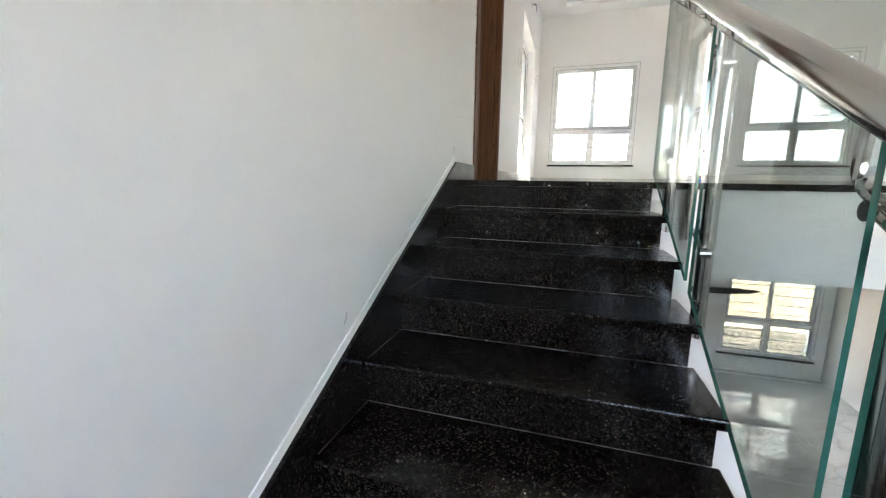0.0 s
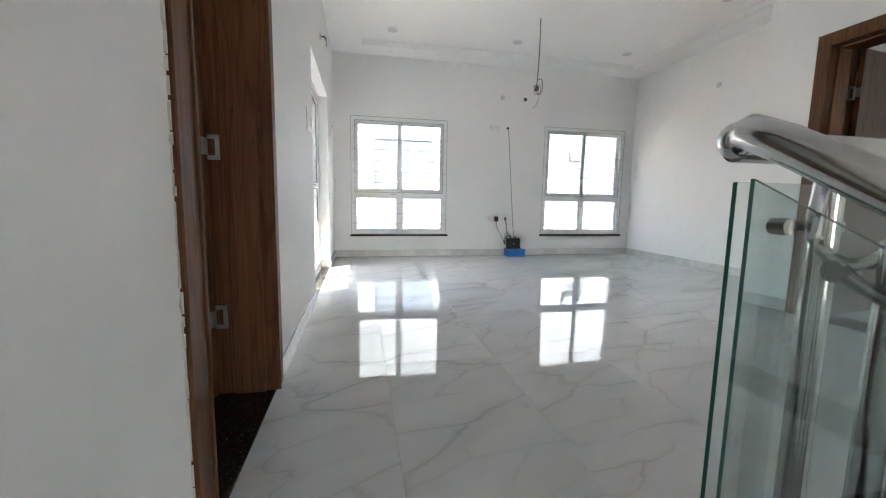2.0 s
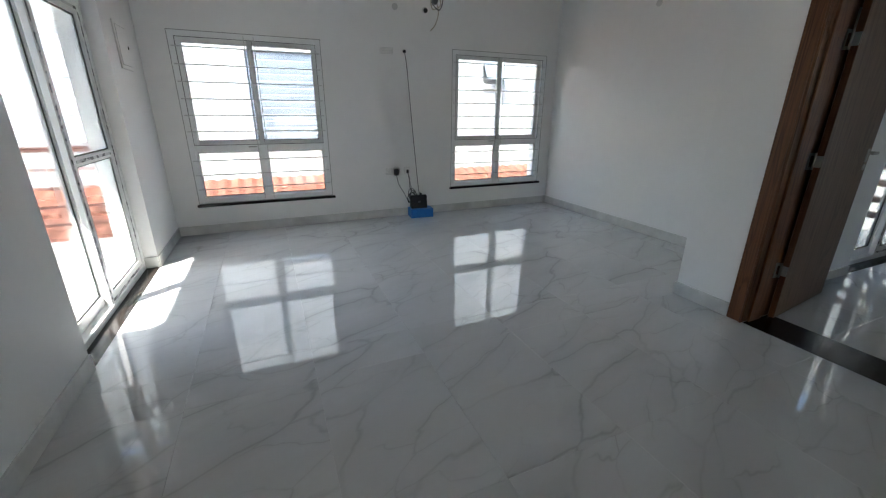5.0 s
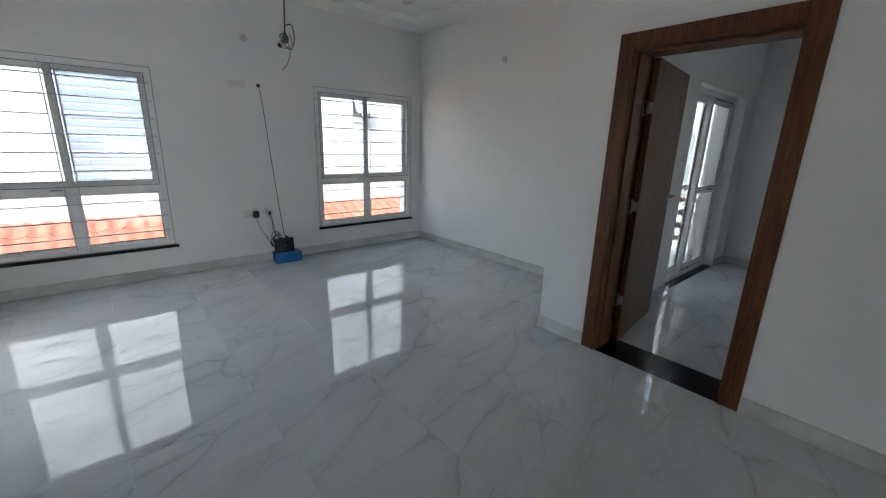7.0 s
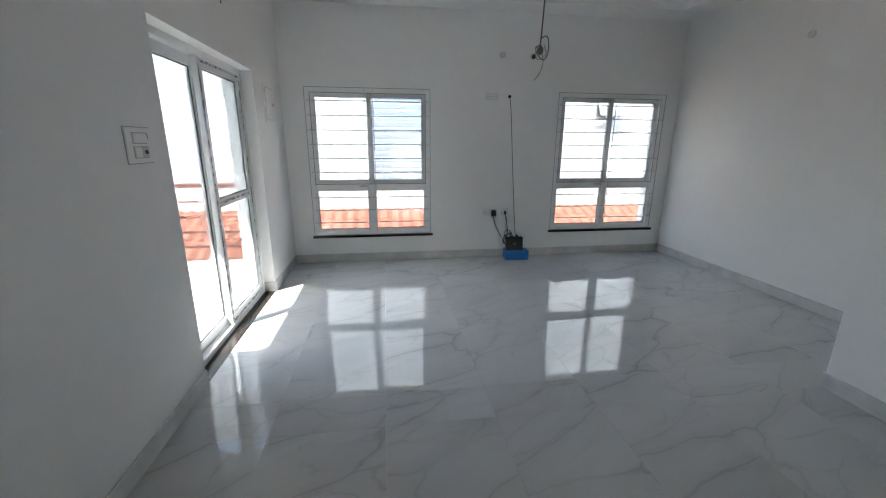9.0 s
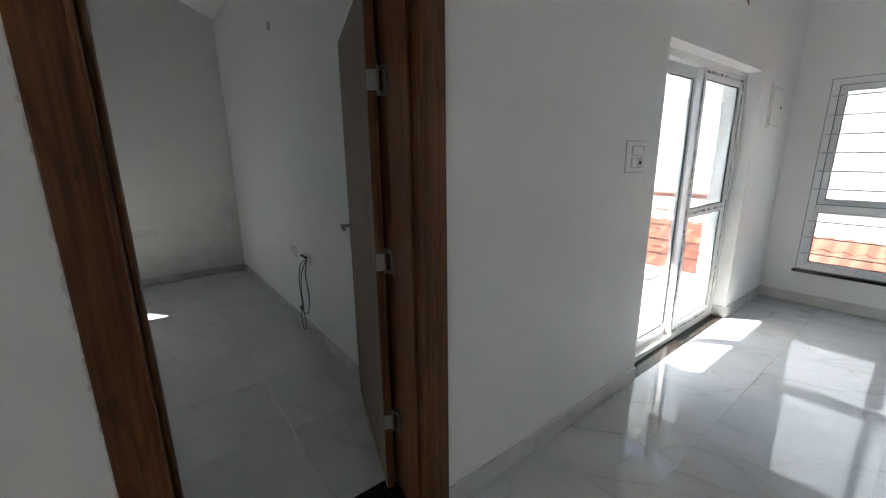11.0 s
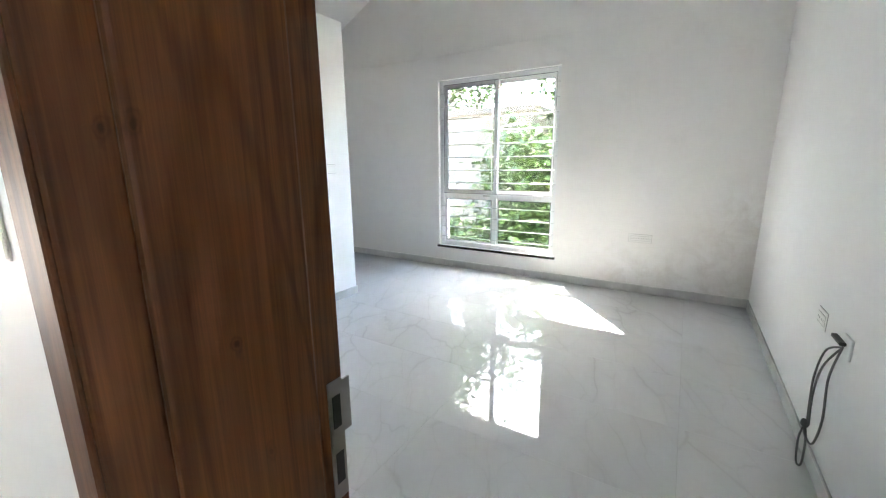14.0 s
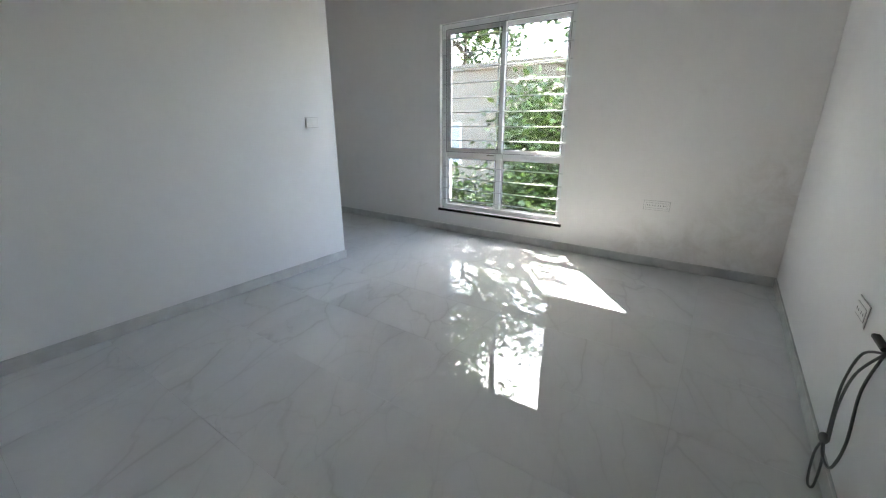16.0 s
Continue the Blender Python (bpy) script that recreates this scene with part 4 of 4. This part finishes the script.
def tree(name, x, y, height, spread, leaves, leaf, seed, label, crown_low=0.25, trunk_r=0.14):
    rng = random.Random(seed)
    root = thing(name, label, "tree", m=pose(x, y, -3.6))
    bm = bmesh.new()
    tips = []

    def limb(p, d, length, r, depth):
        pts, q = [p], p
        for _ in range(4):
            d = (d + Vector((rng.uniform(-.22, .22), rng.uniform(-.22, .22), rng.uniform(-.05, .18)))).normalized()
            q = q + d * length / 4
            pts.append(q)
        for k, (a, b) in enumerate(zip(pts, pts[1:])):
            cyl(bm, a, b, r * (1 - 0.15 * k), 7, r * (1 - 0.15 * (k + 1)))
        tips.extend(pts[2:])
        if depth:
            for _ in range(rng.choice((3, 4))):
                a = rng.uniform(0, 6.283)
                limb(pts[rng.choice((2, 3, 4))], (d + 0.9 * Vector((math.cos(a), math.sin(a), rng.uniform(-0.1, 0.5)))).normalized(), length * 0.66, r * 0.45, depth - 1)
    limb(Vector((0, 0, 0)), Vector((0, 0, 1)), height * 0.5, trunk_r, 0)
    base = list(tips)
    for k in range(9):
        a = k * 2.4 + rng.uniform(-.3, .3)
        p = Vector((0, 0, height * (crown_low + 0.05 * k)))
        limb(p, Vector((math.cos(a), math.sin(a), 0.55)).normalized(), spread * rng.uniform(.7, 1.0), trunk_r * 0.4, 2)
    part("trunk", bm, M_BARK, root, "grey branching trunk", True)
    verts, faces = [], []
    for _ in range(leaves):
        c0 = rng.choice(tips) + Vector((rng.gauss(0, .28), rng.gauss(0, .28), rng.gauss(0, .25)))
        if c0.z < height * 0.1:
            continue
        e = Euler((rng.uniform(-1.0, 1.0), rng.uniform(-1.0, 1.0), rng.uniform(0, 6.3))).to_matrix()
        s = leaf * rng.uniform(.6, 1.2)
        n0 = len(verts)
        for px, py, pz in ((0, 0, 0), (.28, .3, .05), (.24, .68, .02), (0, 1, -.06), (-.24, .68, .02), (-.28, .3, .05)):
            verts.append(c0 + e @ Vector((px * s, py * s, pz * s)))
        faces.append((n0, n0 + 1, n0 + 2, n0 + 3))
        faces.append((n0, n0 + 3, n0 + 4, n0 + 5))
    me = bpy.data.meshes.new("crown")
    me.from_pydata(verts, [], faces)
    me.materials.append(M_LEAFA)
    crown = new("crown", me)
    crown.parent = root
    crown["label"] = "crown of broad bright green leaves"
    return root


tree("tree", -8.9, 0.55, 6.6, 1.15, 13000, 0.15, 3, "broad-leaved green tree close to the bedroom window", 0.2)
tree("tree", -8.4, -1.4, 3.9, 1.2, 6000, 0.15, 8, "low green tree beside the cream house", 0.2, 0.08)
tree("tree", -13.5, -4.5, 10.5, 2.8, 8000, 0.18, 12, "tall green tree behind the cream house", 0.45, 0.2)
tree("tree", -8.9, -2.3, 9.6, 1.7, 9000, 0.16, 33, "slender tall tree with a high leafy crown", 0.62, 0.09)
tree("tree", -12.5, 2.2, 9.5, 2.4, 8000, 0.18, 21, "tall green tree behind the garden", 0.3, 0.2)


# ---------- small fittings ----------
def wall_pose(side, a, z):
    """A frame on a wall: local x along it (to the right as seen), y into the wall, z up."""
    return {"north": pose(a, NY, z), "left": pose(LX, a, z, 0, 0, 90), "right": pose(RX, a, z, 0, 0, -90),
            "bed_north": pose(a, BN, z), "bed_west": pose(BW, a, z, 0, 0, 90), "partition": pose(a, BP, z, 0, 0, 180),
            "r3": pose(a, R3N, z)}[side]


def plate(name, side, a, z, w, h, modules, label, knob=False, dark=False):
    """A switch or socket plate, centred at a, z."""
    root = thing(name, label, "switch plate" if "switch" in name else "socket", m=wall_pose(side, a, z))
    part("cover", cube(-w / 2, w / 2, -0.0055, -0.0005, -h / 2, h / 2, bevel=0.002, seg=2), M_PLASTIC, root)
    # the two grey rings paint the shade at the cover's and modules' edges
    part("outline", ring(bmesh.new(), -w / 2 - 0.0022, w / 2 + 0.0022, -h / 2 - 0.0022, h / 2 + 0.0022, 0.0026 if dark else 0.002, -0.0025, -0.0004, 0), M_SEAL_SHADE if w < 0.3 else M_EDGE_SHADE, root, "thin grey ring in place of edge shade")
    iw, ih = w * 0.84, h * 0.56
    part("surround", ring(bmesh.new(), -iw / 2 - 0.002, iw / 2 + 0.002, -ih / 2 - 0.002, ih / 2 + 0.002, 0.0018, -0.0068, -0.0056, 0), M_SEAL_SHADE if dark else M_EDGE_SHADE, root, "thin grey ring in place of edge shade")
    mw = iw / modules
    for k in range(modules):
        x0 = -iw / 2 + k * mw
        rk = part("module", cube(x0 + 0.0007, x0 + mw - 0.0007, -0.0085, -0.0058, -ih / 2 + 0.001, ih / 2 - 0.001, bevel=0.0015), M_PLASTIC, root)
        if knob and k == modules - 1:
            part("regulator_knob", cyl(bmesh.new(), (x0 + mw / 2, -0.0085, -0.002), (x0 + mw / 2, -0.021, -0.002), ih * 0.3, 24, ih * 0.26), M_PLASTIC, rk, "round fan regulator knob", True)
            for j in range(5):
                part("mark", cube(x0 + mw * (0.25 + 0.13 * j), x0 + mw * (0.25 + 0.13 * j) + 0.002, -0.0091, -0.0084, ih * 0.33, ih * 0.42), M_BLACK, rk)
        elif dark:
            for j in (-1, 1):
                part("slot", cube(x0 + mw / 2 + j * mw * 0.2 - 0.002, x0 + mw / 2 + j * mw * 0.2 + 0.002, -0.0091, -0.0084, -0.006, 0.006), M_BLACK, rk)
    return root


plate("switch_plate", "left", 2.605, 1.35, 0.42, 0.092, 7, "long white switch plate with a fan regulator knob", True)
sw = thing("switch_plate", "square white two-row switch plate beside the sliding door", "switch plate", m=wall_pose("left", 5.21, 1.44))
part("cover", cube(-0.10, 0.10, -0.010, -0.0005, -0.08, 0.08, bevel=0.004, seg=2), M_PLASTIC, sw)
for k, (x0, x1, z0, z1) in enumerate(((-0.055, 0.055, 0.01, 0.055), (-0.055, 0.0, -0.055, -0.008), (0.002, 0.055, -0.055, -0.008))):
    part("module", cube(x0, x1, -0.016, -0.0095, z0, z1, bevel=0.003), M_PLASTIC if k < 2 else M_LAMP, sw)
# edge and gap shade of the square plate, as grey rings
part("outline", ring(bmesh.new(), -0.1035, 0.1035, -0.0835, 0.0835, 0.003, -0.003, -0.0004, 0), M_SEAL_SHADE, sw, "thin grey ring in place of edge shade")
part("rocker_gap", ring(bmesh.new(), -0.058, 0.058, 0.007, 0.058, 0.0028, -0.0112, -0.0098, 0), M_SEAL_SHADE, sw)
part("module_gap", ring(bmesh.new(), -0.058, 0.058, -0.058, -0.005, 0.0028, -0.0112, -0.0098, 0), M_SEAL_SHADE, sw)
part("socket_hole", cube(0.018, 0.04, -0.0175, -0.0158, -0.04, -0.022, bevel=0.002), M_BLACK, sw)
part("indicator", cube(0.058, 0.064, -0.013, -0.0095, 0.03, 0.055), M_BLACK, sw)
plate("socket_plate", "north", 1.945, 2.005, 0.15, 0.062, 3, "white socket plate high on the window wall", False, True)
plate("socket_plate", "north", 1.955, 0.592, 0.14, 0.07, 3, "white socket plate above the skirting", False, True)
plate("socket_plate", "north", 2.165, 0.60, 0.075, 0.075, 1, "small white socket with a plug")
plate("socket_plate", "bed_west", 3.085, 0.60, 0.22, 0.085, 4, "white socket plate on the bedroom window wall", False, True)
plate("socket_plate", "bed_north", -2.86, 0.66, 0.14, 0.085, 2, "white socket plate above the hanging cable", False, True)
plate("switch_plate", "partition", -3.215, 1.36, 0.13, 0.085, 2, "small white switch plate near the wall end")
plate("switch_plate", "r3", 4.98, 1.40, 0.09, 0.09, 2, "small white switch plate near a balcony door")

panel = thing("fuse_box", "flush white metal fuse box door", "fuse box", m=wall_pose("left", 7.53, 1.83))
part("frame", ring(bmesh.new(), -0.165, 0.165, -0.18, 0.18, 0.03, -0.012, -0.0005), M_PLASTIC, panel)
# grey rings for the shade round the box and its door
part("outline", ring(bmesh.new(), -0.168, 0.168, -0.183, 0.183, 0.0028, -0.004, -0.0004, 0), M_EDGE_SHADE, panel, "thin grey ring in place of edge shade")
part("door_gap", ring(bmesh.new(), -0.1365, 0.1365, -0.1515, 0.1515, 0.003, -0.0135, -0.0118, 0), M_SEAL_SHADE, panel)
dr = part("door", cube(-0.133, 0.133, -0.016, -0.002, -0.148, 0.148, bevel=0.002), M_PLASTIC, panel)
part("latch", cube(0.10, 0.118, -0.021, -0.016, -0.015, 0.012, bevel=0.002), M_BLACK, dr)


def downlight(x, y, z):
    root = thing("downlight", "round grey-white unlit ceiling downlight", "ceiling light", m=pose(x, y, z), group="downlights of the hall")
    rim = bmesh.new()
    cyl(rim, (0, 0, -0.012), (0, 0, -0.0005), 0.072, 28, 0.078)
    part("rim", rim, M_PLASTIC, root, "", True)
    part("diffuser", cyl(bmesh.new(), (0, 0, -0.0145), (0, 0, -0.0122), 0.062, 28), M_LAMP, root, "grey diffuser disc", True)


for x, y in ((0.30, 7.33), (1.97, 7.31), (3.64, 7.32), (3.64, 5.70)):
    downlight(x, y, CZ + 0.07)


def lamp_point(side, a, z, label, dark=False, wires=False):
    root = thing("lamp_point", label, "wall outlet", m=wall_pose(side, a, z))
    b = bmesh.new()
    cyl(b, (0, -0.012, 0), (0, -0.0005, 0), 0.034, 24)
    part("cover", b, M_LAMP, root, "", True)
    if dark:
        part("hole", cyl(bmesh.new(), (0.006, -0.02, -0.004), (0.006, -0.0125, -0.004), 0.026, 20), M_BLACK, root, "black opening", True)
    if wires:
        for k, (dx, dz) in enumerate(((0.05, -0.045), (0.06, -0.075), (0.035, -0.06))):
            part("wire", tube(bmesh.new(), smooth_path([(0, -0.012, 0.0), (dx * .4, -0.05, 0.01 - 0.012 * k), (dx, -0.06, dz)], 5), 0.003, 6), M_BLACK if k else M_GREYCABLE, root)
    return root


lamp_point("north", 2.43, 2.465, "round wall outlet with a black opening", True)
lamp_point("right", 6.50, 2.41, "round grey wall lamp point cover")
lamp_point("left", 6.30, 2.45, "wall lamp point with loose wires", False, True)
lamp_point("partition", -3.03, 2.33, "round wall outlet with a black opening", True)
lamp_point("bed_north", -2.92, 2.45, "round grey wall lamp point cover")
lamp_point("north", 2.06, 2.47, "small pale wall outlet cover")

pw = thing("loose_wires", "bundle of bare wires sticking out of the partition", "wires", m=wall_pose("partition", -2.08, 2.34))
for k, pts in enumerate((((0, 0, 0.12), (0.0, -0.02, 0.04), (0.01, -0.03, 0.0), (0.05, -0.05, -0.09), (0.085, -0.06, -0.15)),
                         ((0.0, -0.01, 0.01), (0.02, -0.05, -0.01), (0.06, -0.07, -0.05)),
                         ((0.0, -0.01, 0.0), (0.03, -0.03, -0.01), (0.075, -0.05, -0.03)),
                         ((0.0, -0.01, 0.0), (0.02, -0.05, -0.05), (0.07, -0.07, -0.12)))):
    part("wire", tube(bmesh.new(), smooth_path(pts, 5), 0.0035, 6), M_COPPERWIRE, pw, "", True)

hang = thing("hanging_wire", "loose electric wire hanging from the ceiling with a knot", "wire", m=pose(1.96, 6.59, CZ + 0.07))
part("ceiling_plug", cyl(bmesh.new(), (0, 0, -0.02), (0, 0, -0.0005), 0.012, 12), M_LAMP, hang)
part("cord", tube(bmesh.new(), smooth_path([(0, 0, -0.001), (0.004, 0, -0.25), (0.0, 0, -0.5), (-0.012, 0, -0.78)], 5), 0.006, 8), M_GREYCABLE, hang, "", True)
for k, pts in enumerate((((-0.012, 0, -0.70), (0.05, 0.01, -0.68), (0.07, 0.02, -0.78), (0.03, 0, -0.86), (-0.03, -0.01, -0.83), (-0.05, 0, -0.77), (0.0, 0, -0.75)),
                         ((-0.012, 0, -0.76), (0.03, 0.02, -0.87), (0.0, 0.02, -0.97), (-0.05, 0.0, -1.02)),
                         ((-0.01, 0.01, -0.74), (-0.055, -0.02, -0.79), (-0.03, 0, -0.86), (0.045, 0.01, -0.82), (0.02, 0, -0.74)))):
    part("loop", tube(bmesh.new(), smooth_path(pts, 6), 0.0045, 6), M_COPPERWIRE if k else M_GREYCABLE, hang, "", True)
kn = bmesh.new()
bmesh.ops.create_icosphere(kn, subdivisions=2, radius=0.028, matrix=Matrix.Translation((-0.01, 0, -0.79)) @ Matrix.Diagonal((1, .8, 1.3, 1)))
part("knot", kn, M_GREYCABLE, hang, "taped knot of wires", True)

# router on its box
blue = thing("cardboard_box", "bright blue cardboard box on the floor by the wall", "box", m=pose(2.30, 7.945, 0, 0, 0, -4))
part("body", cube(-0.15, 0.15, -0.085, 0.10, 0.0, 0.10, bevel=0.004, seg=2), M_BLUE, blue)
part("lid", cube(-0.152, 0.152, -0.087, 0.102, 0.101, 0.115, bevel=0.003, seg=2), M_BLUE, blue)
router = thing("router", "black plastic router standing on the blue box", "router", m=pose(2.275, 7.955, 0.116, 0, 0, -4))
rb = bmesh.new()
prism(rb, [(-0.05, 0.0), (0.05, 0.0), (0.035, 0.155), (0.015, 0.175), (-0.02, 0.165)], "x", -0.11, 0.11)
bmesh.ops.bevel(rb, geom=list(rb.edges), offset=0.012, segments=3, affect="EDGES", profile=0.5)
part("case", rb, M_BLACK, router, "", True)
part("badge", cyl(bmesh.new(), (0, -0.0385, 0.085), (0, -0.0365, 0.0853), 0.018, 20), M_GREYCABLE, router)
part("cable_plug", cube(0.02, 0.045, 0.0, 0.03, 0.17, 0.195, bevel=0.003), M_BLACK, router)

adapter = thing("power_adapter", "black plug-in power adapter", "adapter", m=pose(2.01, NY - 0.012, 0.592))
part("case", cube(-0.03, 0.03, -0.05, 0.0, -0.045, 0.035, bevel=0.008, seg=2), M_BLACK, adapter, "", True)
part("cord", tube(bmesh.new(), smooth_path([(0, -0.03, -0.045), (0.02, -0.035, -0.15), (0.08, -0.04, -0.26), (0.13, -0.05, -0.36)], 6), 0.004, 6), M_GREYCABLE, adapter, "", True)
part("cord_plug", cyl(bmesh.new(), (0.13, -0.05, -0.35), (0.155, -0.055, -0.41), 0.011, 10), M_BLACK, adapter)

coil = thing("coiled_cable", "coiled grey cable hanging from a socket", "cable", m=pose(2.165, NY - 0.013, 0.60))
part("plug", cube(-0.012, 0.012, -0.03, 0, -0.035, 0.012, bevel=0.003), M_BLACK, coil)
rng = random.Random(5)
for k in range(2):
    part("cord", tube(bmesh.new(), smooth_path([(0.0, -0.025, -0.035), (0.012 + 0.01 * k, -0.03, -0.1), (0.035 - 0.02 * k, -0.035, -0.2), (0.04, -0.04, -0.28)], 5), 0.004, 6), M_GREYCABLE, coil, "", True)
for k in range(6):
    c0, ra, rb_ = (0.045 + rng.uniform(-.02, .02), -0.045 - 0.006 * k, -0.33 + rng.uniform(-.02, .02)), rng.uniform(.035, .06), rng.uniform(.06, .09)
    tilt = rng.uniform(-.5, .5)
    pts = []
    for j in range(17):
        a = j * 2 * math.pi / 16
        u, v = ra * math.cos(a), rb_ * math.sin(a)
        pts.append((c0[0] + u * math.cos(tilt) - v * math.sin(tilt), c0[1], c0[2] + u * math.sin(tilt) + v * math.cos(tilt)))
    part("loop", tube(bmesh.new(), pts, 0.0045, 6), M_GREYCABLE, coil, "", True)

feed = thing("wall_cable", "thin black cable running down from a wall hole", "cable", m=pose(2.165, NY - 0.001, 2.01))
part("hole", cyl(bmesh.new(), (0, -0.004, 0), (0, 0, 0), 0.02, 18), M_BLACK, feed)
part("cord", tube(bmesh.new(), smooth_path([(0, -0.003, 0), (0.02, -0.03, -0.2), (0.07, -0.05, -0.9), (0.125, -0.075, -1.6), (0.14, -0.09, -1.71)], 8), 0.0036, 8), M_BLACK, feed, "", True)

# cable in the bedroom
bc = thing("hanging_cable", "dark looped cable hanging from a bedroom socket", "cable", m=pose(-2.50, BN - 0.001, 0.665))
part("socket", cube(-0.04, 0.06, -0.009, 0, -0.045, 0.045, bevel=0.003), M_PLASTIC, bc, "white single socket")
part("plug", cube(-0.085, 0.03, -0.035, -0.012, 0.006, 0.022, bevel=0.004), M_BLACK, bc, "slim black plug")
for k, pts in enumerate((((0.02, -0.02, 0.0), (-0.08, -0.04, -0.06), (-0.12, -0.05, -0.2), (-0.11, -0.05, -0.33), (-0.13, -0.04, -0.43)),
                         ((0.02, -0.02, 0.0), (-0.04, -0.05, -0.12), (-0.09, -0.05, -0.28), (-0.10, -0.04, -0.44)),
                         ((0.02, -0.02, 0.0), (0.05, -0.05, -0.13), (0.15, -0.07, -0.27), (0.10, -0.07, -0.41), (-0.04, -0.06, -0.46), (-0.12, -0.05, -0.44)),
                         ((-0.11, -0.05, -0.44), (-0.12, -0.06, -0.52), (-0.05, -0.07, -0.60), (-0.02, -0.06, -0.59), (-0.06, -0.05, -0.50), (-0.11, -0.05, -0.44)))):
    part("loop", tube(bmesh.new(), smooth_path(pts, 7), 0.0042, 8), M_GREYCABLE, bc, "", True)
kn = bmesh.new()
bmesh.ops.create_icosphere(kn, subdivisions=2, radius=0.02, matrix=Matrix.Translation((-0.115, -0.05, -0.44)) @ Matrix.Diagonal((1.3, .8, 1, 1)))
part("knot", kn, M_GREYCABLE, bc, "", True)

# fan of the storey below
fan = thing("ceiling_fan", "dark brown three-bladed ceiling fan of the storey below", "fan", m=pose(0.95, 3.82, SLAB, 0, 0, 12))
part("rod", cyl(bmesh.new(), (0, 0, -0.30), (0, 0, -0.0005), 0.012, 12), M_FAN, fan)
mb = bmesh.new()
cyl(mb, (0, 0, -0.40), (0, 0, -0.30), 0.11, 28, 0.08)
part("motor", mb, M_FAN, fan, "", True)
for k in range(3):
    bl = bmesh.new()
    prism(bl, [(0.10, -0.025), (0.20, -0.05), (0.50, -0.07), (0.64, -0.055), (0.76, -0.012), (0.76, 0.008), (0.62, 0.05), (0.22, 0.045), (0.10, 0.025)], "z", -0.004, 0.004)
    bmesh.ops.transform(bl, matrix=pose(0, 0, -0.35, 0, 0, 120 * k) @ pose(0, 0, 0, 8, 0, 0), verts=bl.verts)
    part("blade", bl, M_FAN, fan)


# ---------- floor tiles ----------
def tile_floor(parent, x0, x1, y0, y1, z, gx, gy, ox, oy, mat=M_TILE, name="tile"):
    """Polished tiles gx by gy laid on a grid from (ox, oy), trimmed at the borders."""
    shared = {}
    i0, i1 = math.floor((x0 - ox) / gx), math.ceil((x1 - ox) / gx)
    j0, j1 = math.floor((y0 - oy) / gy), math.ceil((y1 - oy) / gy)
    for i in range(i0, i1):
        for j in range(j0, j1):
            a0, a1 = max(x0, ox + i * gx), min(x1, ox + (i + 1) * gx)
            b0, b1 = max(y0, oy + j * gy), min(y1, oy + (j + 1) * gy)
            if a1 - a0 < 0.02 or b1 - b0 < 0.02:
                continue
            key = (round(a1 - a0, 3), round(b1 - b0, 3))
            if key not in shared:
                hw, hl = key[0] / 2 - 0.0004, key[1] / 2 - 0.0004
                shared[key] = data_from(name, cube(-hw, hw, -hl, hl, -0.0115, 0, bevel=0.0004), mat)
            t = new(name, shared[key])
            t.parent = parent
            t.location = ((a0 + a1) / 2, (b0 + b1) / 2, z)


tile_floor(floor_main, LX, DX, 2.82, PY, 0, 0.6, 1.2, 0.0, 2.82)
tile_floor(floor_main, LX, RX, PY, NY, 0, 0.6, 1.2, 0.0, 2.82)
tile_floor(floor_bed, BW, LX - T, SOUTH, BN, 0, 0.6, 1.2, -1.44, -0.05, M_BEDTILE)
tile_floor(floor_right, DX + T, R3E, 1.2, R3N, 0, 0.6, 1.2, 0.0, 0.5)
tile_floor(floor_low, LX, RX, 1.5, NY, LOW, 0.6, 1.2, 0.0, 0.5)
